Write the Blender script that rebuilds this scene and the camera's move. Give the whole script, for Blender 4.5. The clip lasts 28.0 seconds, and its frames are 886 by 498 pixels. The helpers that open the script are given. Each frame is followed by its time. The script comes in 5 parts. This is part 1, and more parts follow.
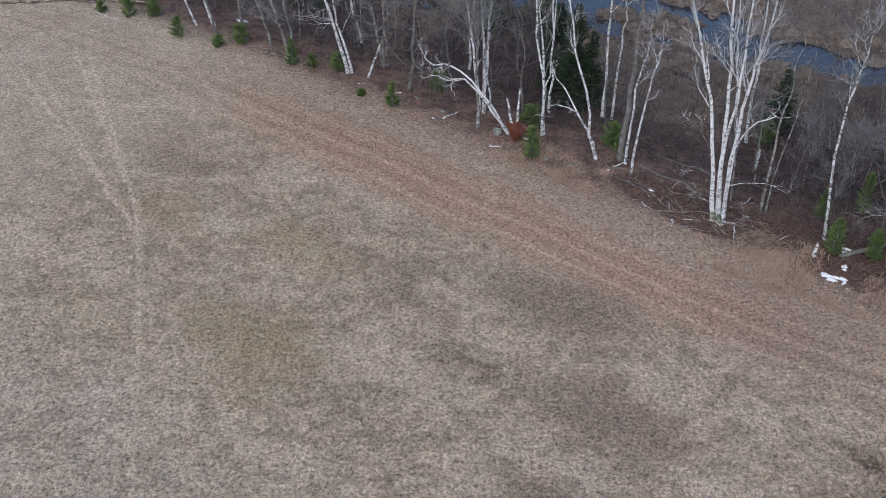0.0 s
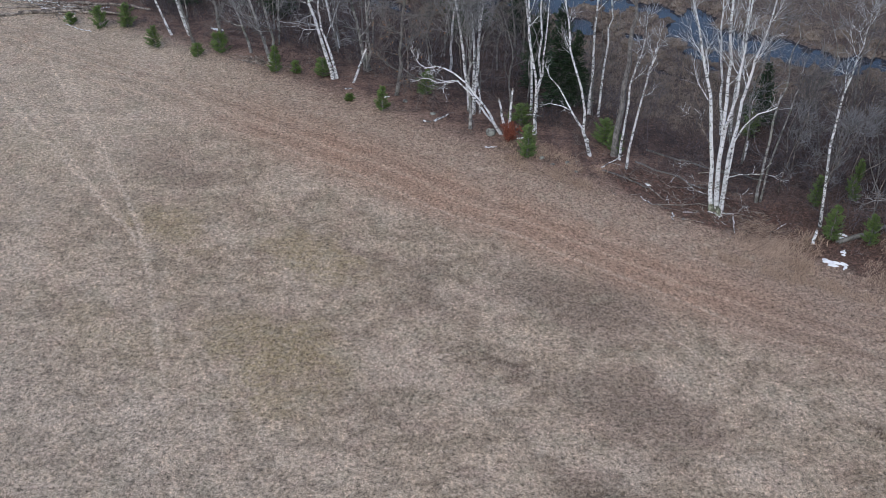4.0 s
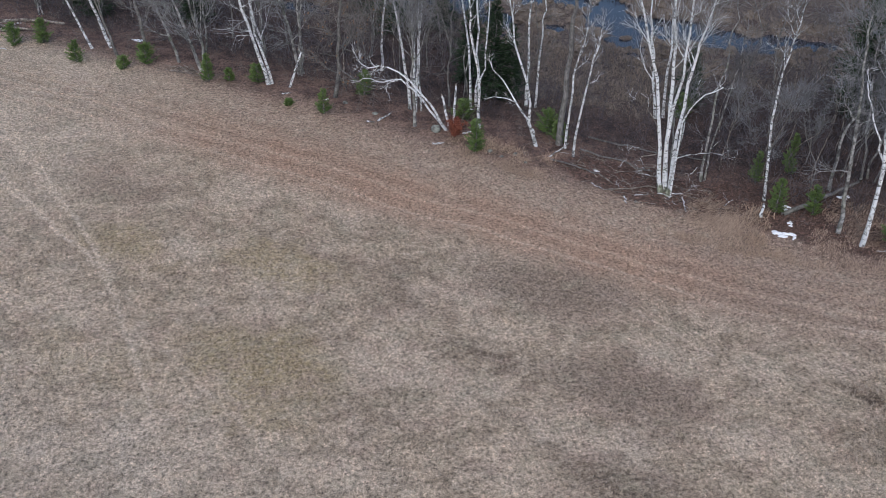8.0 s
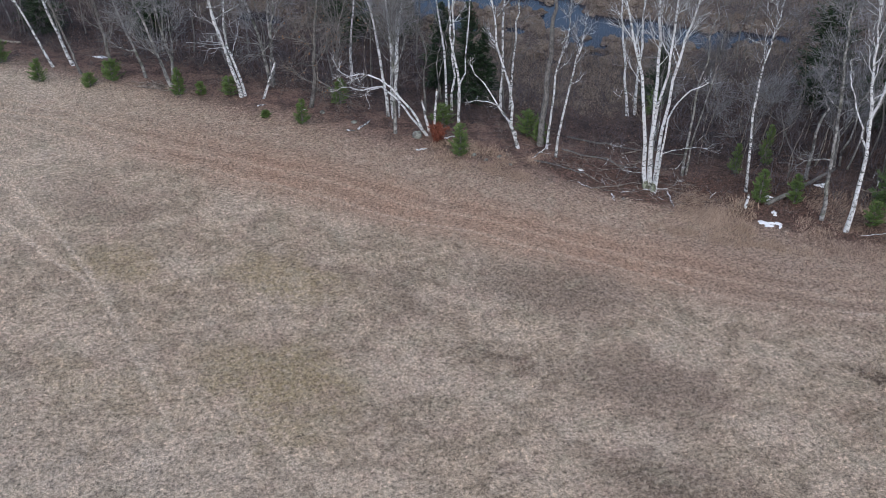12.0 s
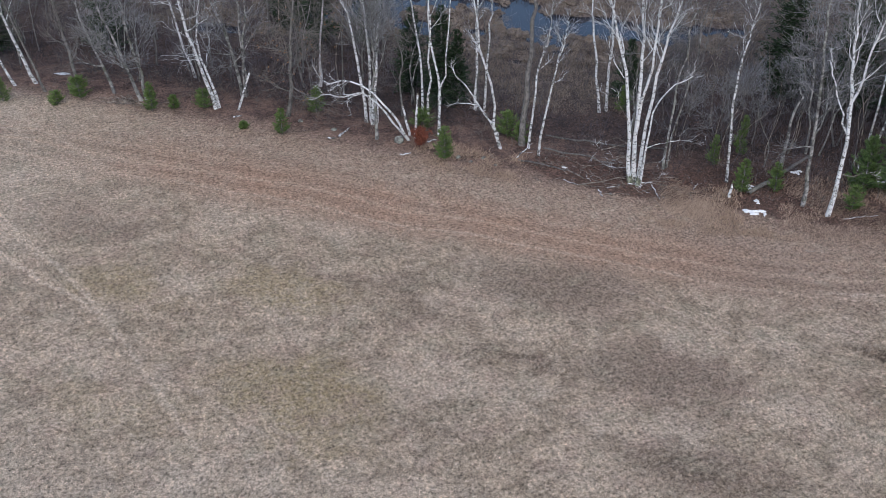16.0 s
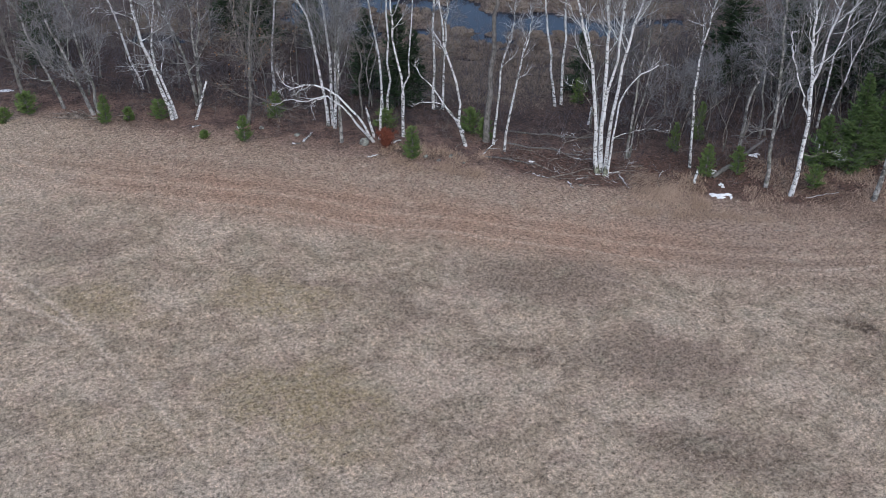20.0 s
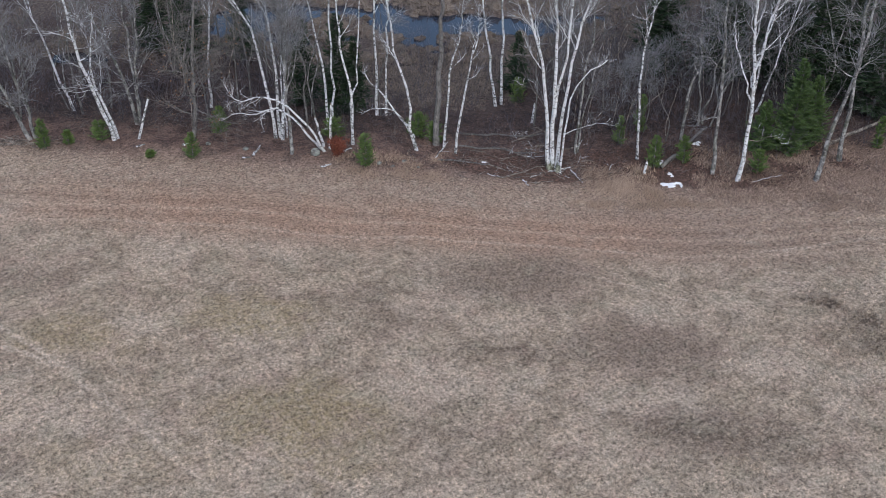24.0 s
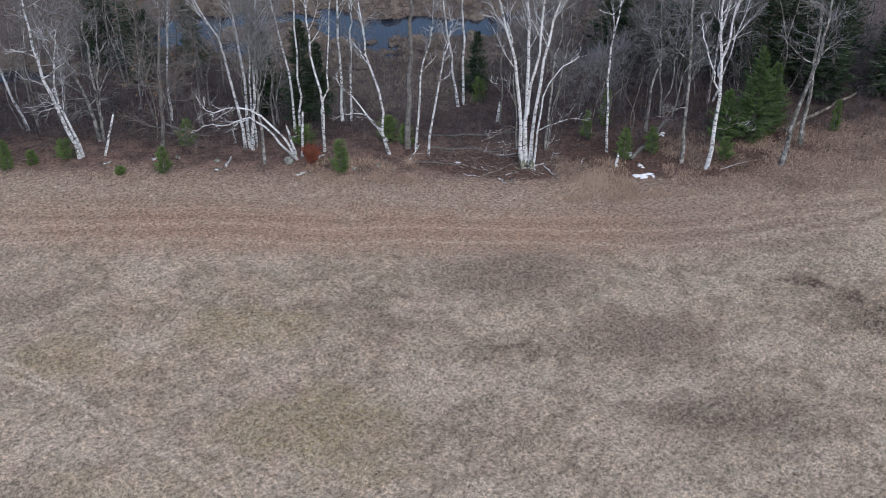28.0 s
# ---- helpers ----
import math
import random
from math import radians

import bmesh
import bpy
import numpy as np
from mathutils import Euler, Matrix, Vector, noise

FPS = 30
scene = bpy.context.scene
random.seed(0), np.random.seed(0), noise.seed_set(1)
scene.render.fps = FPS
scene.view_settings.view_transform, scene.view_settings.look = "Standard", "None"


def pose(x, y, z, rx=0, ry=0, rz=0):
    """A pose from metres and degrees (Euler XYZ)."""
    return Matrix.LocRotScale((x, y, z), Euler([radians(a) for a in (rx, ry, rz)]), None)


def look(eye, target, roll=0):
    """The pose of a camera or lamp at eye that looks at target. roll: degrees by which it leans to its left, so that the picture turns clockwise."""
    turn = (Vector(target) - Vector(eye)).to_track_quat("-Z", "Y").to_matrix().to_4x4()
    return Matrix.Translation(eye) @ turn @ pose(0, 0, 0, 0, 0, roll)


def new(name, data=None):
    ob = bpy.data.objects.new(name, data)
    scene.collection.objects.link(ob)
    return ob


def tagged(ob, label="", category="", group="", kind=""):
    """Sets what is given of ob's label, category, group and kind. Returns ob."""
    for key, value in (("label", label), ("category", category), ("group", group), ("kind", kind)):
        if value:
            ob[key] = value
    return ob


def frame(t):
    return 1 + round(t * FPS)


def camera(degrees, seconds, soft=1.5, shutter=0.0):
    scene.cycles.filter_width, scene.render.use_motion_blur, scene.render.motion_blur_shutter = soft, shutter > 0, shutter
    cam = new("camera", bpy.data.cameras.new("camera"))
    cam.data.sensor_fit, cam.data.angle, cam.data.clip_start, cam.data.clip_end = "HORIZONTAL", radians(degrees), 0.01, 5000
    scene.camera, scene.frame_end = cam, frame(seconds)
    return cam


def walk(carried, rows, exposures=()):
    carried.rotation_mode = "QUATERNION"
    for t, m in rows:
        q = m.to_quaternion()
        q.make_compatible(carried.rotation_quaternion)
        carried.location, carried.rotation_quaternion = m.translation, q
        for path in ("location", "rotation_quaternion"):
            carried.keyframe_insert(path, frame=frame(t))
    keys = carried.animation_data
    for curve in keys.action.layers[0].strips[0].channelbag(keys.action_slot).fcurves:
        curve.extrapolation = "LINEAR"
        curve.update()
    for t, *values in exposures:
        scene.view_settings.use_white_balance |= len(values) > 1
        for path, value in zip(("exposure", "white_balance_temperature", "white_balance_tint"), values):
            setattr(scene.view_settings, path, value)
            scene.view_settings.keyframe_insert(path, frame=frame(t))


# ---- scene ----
cam = camera(46.5, 28.0, soft=0.5)
METRES, EYE, TILT, LEAN, TURN = 33.0, 37.4, -34.0, 0.0, 0.0
ROWS = [
    (0.0, 0.0, 0.0, 0.0, 0.0, 0.0, -0.0),
    (0.5, -0.019, -0.0014, 0.0004, -0.52, -0.01, 0.31),
    (1.0, -0.0373, -0.0021, 0.0013, -1.02, -0.04, 0.62),
    (1.5, -0.056, -0.0013, 0.0025, -1.53, -0.04, 0.94),
    (2.0, -0.0749, -0.0003, 0.0027, -2.04, 0.01, 1.25),
    (2.5, -0.094, 0.0002, 0.0032, -2.52, 0.03, 1.53),
    (4.5, -0.1671, 0.0035, 0.0021, -4.43, 0.04, 2.8),
    (5.0, -0.1853, 0.0038, 0.0012, -5.27, -0.02, 3.35),
    (5.5, -0.2035, 0.0045, 0.0011, -6.14, -0.09, 3.95),
    (6.0, -0.222, 0.0055, 0.0007, -7.02, -0.15, 4.51),
    (6.5, -0.2411, 0.0078, 0.001, -7.85, -0.21, 5.0),
    (7.0, -0.2586, 0.0115, 0.0028, -8.58, -0.28, 5.52),
    (7.5, -0.2768, 0.0155, 0.005, -9.32, -0.35, 6.0),
    (8.0, -0.2952, 0.019, 0.008, -10.01, -0.41, 6.45),
    (8.5, -0.3131, 0.0217, 0.0103, -10.58, -0.43, 6.84),
    (9.0, -0.3313, 0.0246, 0.0133, -11.13, -0.51, 7.19),
    (9.5, -0.3494, 0.0281, 0.0158, -11.67, -0.56, 7.52),
    (10.0, -0.3669, 0.0321, 0.0177, -12.21, -0.62, 7.86),
    (10.5, -0.384, 0.0368, 0.0203, -12.76, -0.65, 8.2),
    (11.0, -0.4003, 0.0423, 0.0232, -13.28, -0.68, 8.57),
    (11.5, -0.4177, 0.0482, 0.0258, -13.82, -0.69, 8.92),
    (12.0, -0.4355, 0.0534, 0.0287, -14.38, -0.72, 9.25),
    (12.5, -0.4518, 0.0579, 0.0312, -14.88, -0.77, 9.59),
    (14.5, -0.5225, 0.0781, 0.0444, -17.1, -1.03, 11.0),
    (15.0, -0.5394, 0.0836, 0.0478, -17.66, -1.12, 11.35),
    (15.5, -0.556, 0.0892, 0.0512, -18.21, -1.23, 11.7),
    (16.0, -0.5727, 0.0952, 0.0549, -18.79, -1.33, 12.04),
    (16.5, -0.5889, 0.101, 0.0582, -19.37, -1.43, 12.4),
    (17.0, -0.6052, 0.1071, 0.0617, -19.98, -1.52, 12.76),
    (17.5, -0.6203, 0.1135, 0.0647, -20.58, -1.62, 13.12),
    (18.0, -0.6358, 0.1201, 0.0667, -21.19, -1.73, 13.48),
    (18.5, -0.6509, 0.1268, 0.0692, -21.8, -1.9, 13.86),
    (19.0, -0.6657, 0.1336, 0.072, -22.46, -2.05, 14.25),
    (19.5, -0.6807, 0.141, 0.0753, -23.19, -2.22, 14.69),
    (20.0, -0.6952, 0.1489, 0.0791, -23.96, -2.38, 15.13),
    (20.5, -0.7094, 0.1572, 0.0825, -24.72, -2.56, 15.57),
    (21.0, -0.7231, 0.1653, 0.0867, -25.48, -2.72, 16.02),
    (21.5, -0.7374, 0.1731, 0.091, -26.25, -2.9, 16.45),
    (23.5, -0.7971, 0.2021, 0.1123, -29.35, -3.7, 18.17),
    (24.0, -0.8107, 0.2093, 0.1184, -30.11, -3.92, 18.6),
    (24.5, -0.8249, 0.2172, 0.1234, -30.87, -4.15, 18.99),
    (25.0, -0.8388, 0.2255, 0.1284, -31.55, -4.37, 19.34),
    (25.5, -0.8527, 0.2348, 0.1339, -32.22, -4.57, 19.69),
    (26.0, -0.8667, 0.2442, 0.1396, -32.88, -4.79, 20.04),
    (26.5, -0.8809, 0.2539, 0.1455, -33.54, -5.0, 20.39),
    (27.0, -0.8953, 0.2633, 0.1522, -34.16, -5.19, 20.73),
    (27.5, -0.9092, 0.2724, 0.1585, -34.73, -5.37, 21.06),
    (28.0, -0.9204, 0.2796, 0.1637, -35.27, -5.54, 21.38),
]
walk(cam, [(t, pose(0, 0, EYE, TILT, LEAN, TURN) @ pose(METRES * x, METRES * y, METRES * z, 90 + pitch, roll, yaw)) for t, x, y, z, yaw, pitch, roll in ROWS], [(0, 0.15), (8, 0.16), (18, 0.2), (28, 0.2)])

# ------------------------------------------------------------------ light
world = bpy.data.worlds.new("overcast_sky")
scene.world = world
world.use_nodes = True
wn = world.node_tree.nodes
sky = wn.new("ShaderNodeTexSky")
sky.sky_type = "NISHITA"
sky.sun_disc = False
sky.sun_elevation, sky.sun_rotation = radians(48), radians(200)
sky.air_density, sky.dust_density, sky.ozone_density = 1.0, 1.5, 1.0
world.node_tree.links.new(sky.outputs[0], wn["Background"].inputs[0])
wn["Background"].inputs[1].default_value = 0.15
sun = new("sun", bpy.data.lights.new("sun", "SUN"))
sun.data.energy, sun.data.angle, sun.data.color = 1.15, radians(60), (1.0, 0.97, 0.94)
sun.matrix_world = look((-30, -60, 90), (0, 20, 0))

# ------------------------------------------------------------------ plan
# u runs along the edge of the wood, v from the field into the wood
U = np.array((0.804, -0.595))
V = np.array((0.595, 0.804))
WATER = -1.0
rng = np.random.default_rng(7)


def xy(u, v):
    return u * U[0] + v * V[0], u * U[1] + v * V[1]


def smooth(a, b, x):
    s = np.clip((np.asarray(x, float) - a) / (b - a), 0, 1)
    return s * s * (3 - 2 * s)


EDGE_U = [-200, -120, -70, -55, -46, -37, -28, -20, -12, -4, 3, 15, 60, 200]
EDGE_Z = [3.2, 3.2, 3.0, 2.7, 2.25, 1.7, 1.05, 0.6, 0.15, 0.5, 1.2, 1.6, 2.0, 2.0]
# the pond: centre u, v, half-lengths along u and v
POND = [(-32, 90.2, 5.2, 3.2), (-26.5, 90.8, 5.5, 3.0), (-21.0, 90.6, 4.0, 2.6), (-15.5, 92.3, 4.0, 2.0), (-35.0, 94.6, 2.2, 2.4), (-39.5, 94.2, 3.2, 2.0), (-44.5, 93.5, 4.5, 2.6), (-49.5, 91.0, 3.4, 5.4), (-55.5, 87.5, 2.6, 3.0),
        (-32.3, 80.3, 2.0, 0.8), (-28.6, 83.4, 1.8, 0.7), (-30.6, 85.6, 2.2, 1.6), (-44.3, 86.4, 2.6, 2.0), (-41.2, 83.0, 1.4, 1.2), (-38.5, 87.0, 1.4, 1.2), (-63, 81, 2.5, 1.5)]


def wobble(x, y, size, seed=0.0):
    """A cheap smooth pattern between about -1 and 1."""
    a, b = np.asarray(x) / size, np.asarray(y) / size
    return (np.sin(a * 2.1 + 1.3 * np.sin(b * 1.7 + seed) + seed) + np.sin(b * 2.6 + 1.1 * np.sin(a * 1.9 - seed)) + np.sin((a + b) * 1.3 + seed * 2.2)) / 3


def pond_depth(u, v):
    """Above 0 inside the pond."""
    uu, vv = u + 0.9 * wobble(u, v, 1.9, 1.0), v + 0.8 * wobble(u, v, 1.5, 4.0)
    best = np.full(np.shape(u), -9.0)
    for cu, cv, ru, rv in POND:
        best = np.maximum(best, (1 - np.sqrt(((uu - cu) / ru) ** 2 + ((vv - cv) / rv) ** 2)) * rv)
    return best


def height_uv(u, v):
    u, v = np.asarray(u, float), np.asarray(v, float)
    edge = sum(np.interp(u + k, EDGE_U, EDGE_Z) for k in (-4, -2, 0, 2, 4)) / 5
    near = np.clip(2.0 - 0.03 * (u + 38), -0.3, 3.4)
    z = near + (edge - near) * smooth(25, 52, v)
    low = smooth(58, 73, v + 1.5 * wobble(u, v, 6, 2.0))
    east = 1 - 0.75 * smooth(-14, 4, u) * (1 - smooth(70, 88, v))
    z = z + (-0.62 - z) * low * east
    z = z + 0.07 * wobble(u, v, 5, 0.5) + 0.03 * wobble(u, v, 1.3, 3.0)
    z = z + 0.09 * smooth(55, 58, v) * wobble(u, v, 0.9, 6.0)
    d = pond_depth(u, v)
    return np.where(v > 72, z + (WATER - 0.5 - z) * smooth(-0.5, 0.5, d), z)


def height(x, y):
    x, y = np.asarray(x, float), np.asarray(y, float)
    return height_uv(x * U[0] + y * U[1], x * V[0] + y * V[1])


def ground_at(u, v, sink=0.05):
    x, y = xy(u, v)
    return Vector((x, y, float(height_uv(u, v)) - sink))


# ------------------------------------------------------------------ meshes
class Geo:
    """Collects points and faces, then makes one mesh of them."""

    def __init__(self):
        self.points, self.quads, self.tris, self.count = [], [], [], 0

    def add(self, points, quads=None, tris=None):
        points = np.asarray(points, float).reshape(-1, 3)
        if quads is not None and len(quads):
            self.quads.append(np.asarray(quads, int).reshape(-1, 4) + self.count)
        if tris is not None and len(tris):
            self.tris.append(np.asarray(tris, int).reshape(-1, 3) + self.count)
        self.points.append(points)
        self.count += len(points)

    def mesh(self, name, material, shade=True):
        me = bpy.data.meshes.new(name)
        if not self.count:
            return me
        pts = np.concatenate(self.points)
        q = np.concatenate(self.quads) if self.quads else np.zeros((0, 4), int)
        t = np.concatenate(self.tris) if self.tris else np.zeros((0, 3), int)
        me.vertices.add(len(pts))
        me.vertices.foreach_set("co", pts.astype(np.float32).ravel())
        loops = np.concatenate([q.ravel(), t.ravel()])
        sizes = np.concatenate([np.full(len(q), 4), np.full(len(t), 3)])
        starts = np.concatenate([[0], np.cumsum(sizes)[:-1]])
        me.loops.add(len(loops))
        me.loops.foreach_set("vertex_index", loops.astype(np.int32))
        me.polygons.add(len(sizes))
        me.polygons.foreach_set("loop_start", starts.astype(np.int32))
        me.polygons.foreach_set("use_smooth", np.full(len(sizes), shade))
        me.update(calc_edges=True)
        me.materials.append(material)
        return me


def part(name, geo, material, parent, label="", shade=True):
    ob = new(name, geo.mesh(name, material, shade))
    ob.parent = parent
    return tagged(ob, label)


def thing(name, place, label, category, group="", kind=""):
    ob = new(name)
    ob.location = place
    ob.empty_display_size = 0.2
    return tagged(ob, label, category, group, kind)


def unit(a):
    return a / np.maximum(np.linalg.norm(a, axis=-1, keepdims=True), 1e-9)


def tubes(geo, lines, radii, sides=4, cap=False):
    """Round tubes along many lines at once: lines (n, k, 3), radii (n, k)."""
    lines, radii = np.asarray(lines, float), np.asarray(radii, float)
    n, k, _ = lines.shape
    along = unit(np.gradient(lines, axis=1))
    mean = unit(lines[:, -1] - lines[:, 0])
    ref = np.where(np.abs(mean[:, 2:3]) > 0.75, np.array([[1.0, 0.2, 0]]), np.array([[0, 0.1, 1.0]]))[:, None, :]
    e1 = unit(np.cross(along, ref))
    e2 = np.cross(along, e1)
    a = np.arange(sides) * 2 * np.pi / sides
    ring = e1[:, :, None, :] * np.cos(a)[None, None, :, None] + e2[:, :, None, :] * np.sin(a)[None, None, :, None]
    pts = lines[:, :, None, :] + ring * radii[:, :, None, None]
    i, j, s = np.meshgrid(np.arange(n), np.arange(k - 1), np.arange(sides), indexing="ij")
    at = lambda i, j, s: (i * k + j) * sides + s % sides
    quads = np.stack([at(i, j, s), at(i, j, s + 1), at(i, j + 1, s + 1), at(i, j + 1, s)], -1).reshape(-1, 4)
    tris = []
    if cap:
        for m in range(n):
            last = (m * k + k - 1) * sides
            tris += [(last, last + s, last + s + 1) for s in range(1, sides - 1)]
    geo.add(pts, quads, tris)


def spline(points, k):
    """k points along a smooth line through the given ones."""
    p = np.asarray(points, float)
    p = np.vstack([2 * p[0] - p[1], p, 2 * p[-1] - p[-2]])
    t = np.linspace(0, len(p) - 3 - 1e-6, k)
    i = t.astype(int)
    f = (t - i)[:, None]
    a, b, c, d = p[i], p[i + 1], p[i + 2], p[i + 3]
    return 0.5 * (2 * b + (c - a) * f + (2 * a - 5 * b + 4 * c - d) * f ** 2 + (3 * b - a - 3 * c + d) * f ** 3)


def sprout(lines, radii, n, s0, s1, angle, length, k, rise=0.3, crook=0.25, thin=0.55, r=rng, shrink=0.5):
    """n shoots on each line, between the parts s0 and s1 of its length."""
    m, kk, _ = lines.shape
    s = s0 + (s1 - s0) * (np.arange(n)[None, :] + r.random((m, n))) / n
    pos = s * (kk - 1)
    i = np.minimum(pos.astype(int), kk - 2)
    f = (pos - i)[..., None]
    row = np.arange(m)[:, None]
    start = lines[row, i] * (1 - f) + lines[row, i + 1] * f
    rad = radii[row, i] * (1 - f[..., 0]) + radii[row, i + 1] * f[..., 0]
    along = unit(lines[row, i + 1] - lines[row, i])
    side = unit(np.cross(along, r.normal(size=(m, n, 3))))
    ang = np.radians(angle) * (0.7 + 0.6 * r.random((m, n, 1)))
    way = unit(along * np.cos(ang) + side * np.sin(ang))
    size = length * (1 - shrink * (s - s0) / max(s1 - s0, 1e-6)) * (0.55 + 0.75 * r.random((m, n)))
    size = size.reshape(-1, 1)
    way, start, rad = way.reshape(-1, 3), start.reshape(-1, 3), rad.reshape(-1)
    out = [start]
    for step in range(k - 1):
        way = unit(way + r.normal(size=way.shape) * crook + np.array([0, 0, rise]) / (k - 1))
        out.append(out[-1] + way * size / (k - 1))
    new_lines = np.stack(out, 1)
    r0 = np.maximum(rad * thin * (0.6 + 0.5 * r.random(len(rad))), 0.004)
    taper = np.linspace(1, 0.25, k)[None, :]
    return new_lines, r0[:, None] * taper


# ------------------------------------------------------------------ materials
class Nodes:
    def __init__(self, name, rough=0.8, spec=0.3):
        self.mat = bpy.data.materials.new(name)
        self.mat.use_nodes = True
        self.tree = self.mat.node_tree
        self.bsdf = self.tree.nodes["Principled BSDF"]
        self.bsdf.inputs["Roughness"].default_value = rough
        self.bsdf.inputs["Specular IOR Level"].default_value = spec
        self.geom = self.tree.nodes.new("ShaderNodeNewGeometry")
        self.place = self.geom.outputs["Position"]

    def plug(self, value, socket):
        if isinstance(value, bpy.types.NodeSocket):
            self.tree.links.new(value, socket)
        elif value is not None:
            socket.default_value = value

    def math(self, op, a, b=None, c=None, clamp=False):
        n = self.tree.nodes.new("ShaderNodeMath")
        n.operation, n.use_clamp = op, clamp
        for i, value in enumerate((a, b, c)):
            self.plug(value, n.inputs[i])
        return n.outputs[0]

    def vec(self, op, a, b=None, out=0):
        n = self.tree.nodes.new("ShaderNodeVectorMath")
        n.operation = op
        self.plug(a, n.inputs[0])
        self.plug(b, n.inputs[1])
        return n.outputs[out]

    def noise(self, scale, detail=3.0, rough=0.55, at=None, distort=0.0):
        n = self.tree.nodes.new("ShaderNodeTexNoise")
        n.inputs["Scale"].default_value, n.inputs["Detail"].default_value = scale, detail
        n.inputs["Roughness"].default_value, n.inputs["Distortion"].default_value = rough, distort
        self.plug(self.place if at is None else at, n.inputs["Vector"])
        return n.outputs["Fac"]

    def step(self, value, a, b):
        n = self.tree.nodes.new("ShaderNodeMapRange")
        n.interpolation_type = "SMOOTHSTEP"
        n.inputs["From Min"].default_value, n.inputs["From Max"].default_value = a, b
        self.plug(value, n.inputs["Value"])
        return n.outputs["Result"]

    def mix(self, fac, a, b, mode="MIX"):
        n = self.tree.nodes.new("ShaderNodeMix")
        n.data_type, n.blend_type = "RGBA", mode
        self.plug(fac, n.inputs[0])
        self.plug((*a, 1) if isinstance(a, tuple) else a, n.inputs[6])
        self.plug((*b, 1) if isinstance(b, tuple) else b, n.inputs[7])
        return n.outputs[2]

    def value(self, colour, gain):
        """Scales a colour's lightness by a number socket."""
        n = self.tree.nodes.new("ShaderNodeHueSaturation")
        self.plug(gain, n.inputs["Value"])
        self.plug((*colour, 1) if isinstance(colour, tuple) else colour, n.inputs["Color"])
        return n.outputs[0]

    def bump(self, fac, strength, distance):
        n = self.tree.nodes.new("ShaderNodeBump")
        n.inputs["Strength"].default_value, n.inputs["Distance"].default_value = strength, distance
        self.plug(fac, n.inputs["Height"])
        self.tree.links.new(n.outputs[0], self.bsdf.inputs["Normal"])

    def island(self):
        return self.geom.outputs["Random Per Island"]

    def random(self):
        return self.tree.nodes.new("ShaderNodeObjectInfo").outputs["Random"]

    def done(self, colour):
        self.plug((*colour, 1) if isinstance(colour, tuple) else colour, self.bsdf.inputs["Base Color"])
        return self.mat


STRAW, TAWNY, OLIVE, UMBER = (0.540, 0.430, 0.325), (0.475, 0.308, 0.222), (0.400, 0.315, 0.190), (0.270, 0.210, 0.162)
LITTER, LITTER_DARK, SEDGE = (0.262, 0.174, 0.143), (0.105, 0.072, 0.065), (0.215, 0.172, 0.145)
# worn patches in the field: u, v, half-lengths, how strong
BROWN = [(-22.0, 43.2, 4.5, 3.6, 0.6), (-15.6, 36.2, 4.2, 3.4, 0.65), (-6.5, 47.0, 6.0, 1.6, 0.45), (-12.0, 50.2, 6.5, 3.5, 0.7), (-53.0, 40.5, 4.5, 2.5, 0.5), (-29.5, 38.0, 4.0, 2.5, 0.3)]
DARK = [(-24.6, 43.0, 4.5, 2.6, 0.75), (-17.2, 35.6, 4.0, 2.0, 0.7), (-14.7, 29.0, 5.0, 2.2, 0.75), (-10.4, 28.0, 4.0, 1.6, 0.6), (-31.5, 38.2, 3.0, 1.6, 0.45), (-3.2, 38.2, 1.6, 1.5, 0.75), (-1.8, 36.8, 1.8, 1.0, 0.85), (-4.8, 41.2, 1.8, 1.2, 0.7), (-23.4, 35.0, 3.5, 0.9, 0.7), (-34.8, 39.5, 3.5, 0.9, 0.6), (-51.7, 39.4, 3.5, 1.6, 0.6), (-27.0, 28.6, 3.5, 1.2, 0.5)]
BARE = [(-3.4, 38.4, 1.4, 1.0, 0.85), (-1.8, 36.8, 1.4, 0.6, 0.7), (-5.0, 41.0, 1.4, 0.7, 0.85), (-15.0, 29.4, 2.4, 0.8, 0.5), (-23.6, 35.0, 2.2, 0.6, 0.5)]
PALE = [(-9.4, 35.0, 2.4, 0.9, 0.6), (-16.0, 39.6, 3.4, 1.2, 0.55), (-19.3, 27.5, 3.6, 1.8, 0.5), (-24.6, 37.8, 2.4, 0.9, 0.5), (-7.6, 49.2, 2.0, 0.9, 0.5), (-30.5, 30.5, 3.0, 1.4, 0.35), (-47.0, 28.0, 4.0, 2.0, 0.4)]
GREEN = [(-34.3, 29.0, 5.0, 2.4, 0.9), (-38.4, 37.0, 4.0, 1.8, 0.8), (-48.0, 34.6, 4.0, 1.8, 0.75), (-32.0, 25.5, 3.0, 1.4, 0.6), (-64.2, 35.4, 6, 3, 0.4), (-42.0, 25.0, 6, 2, 0.4)]


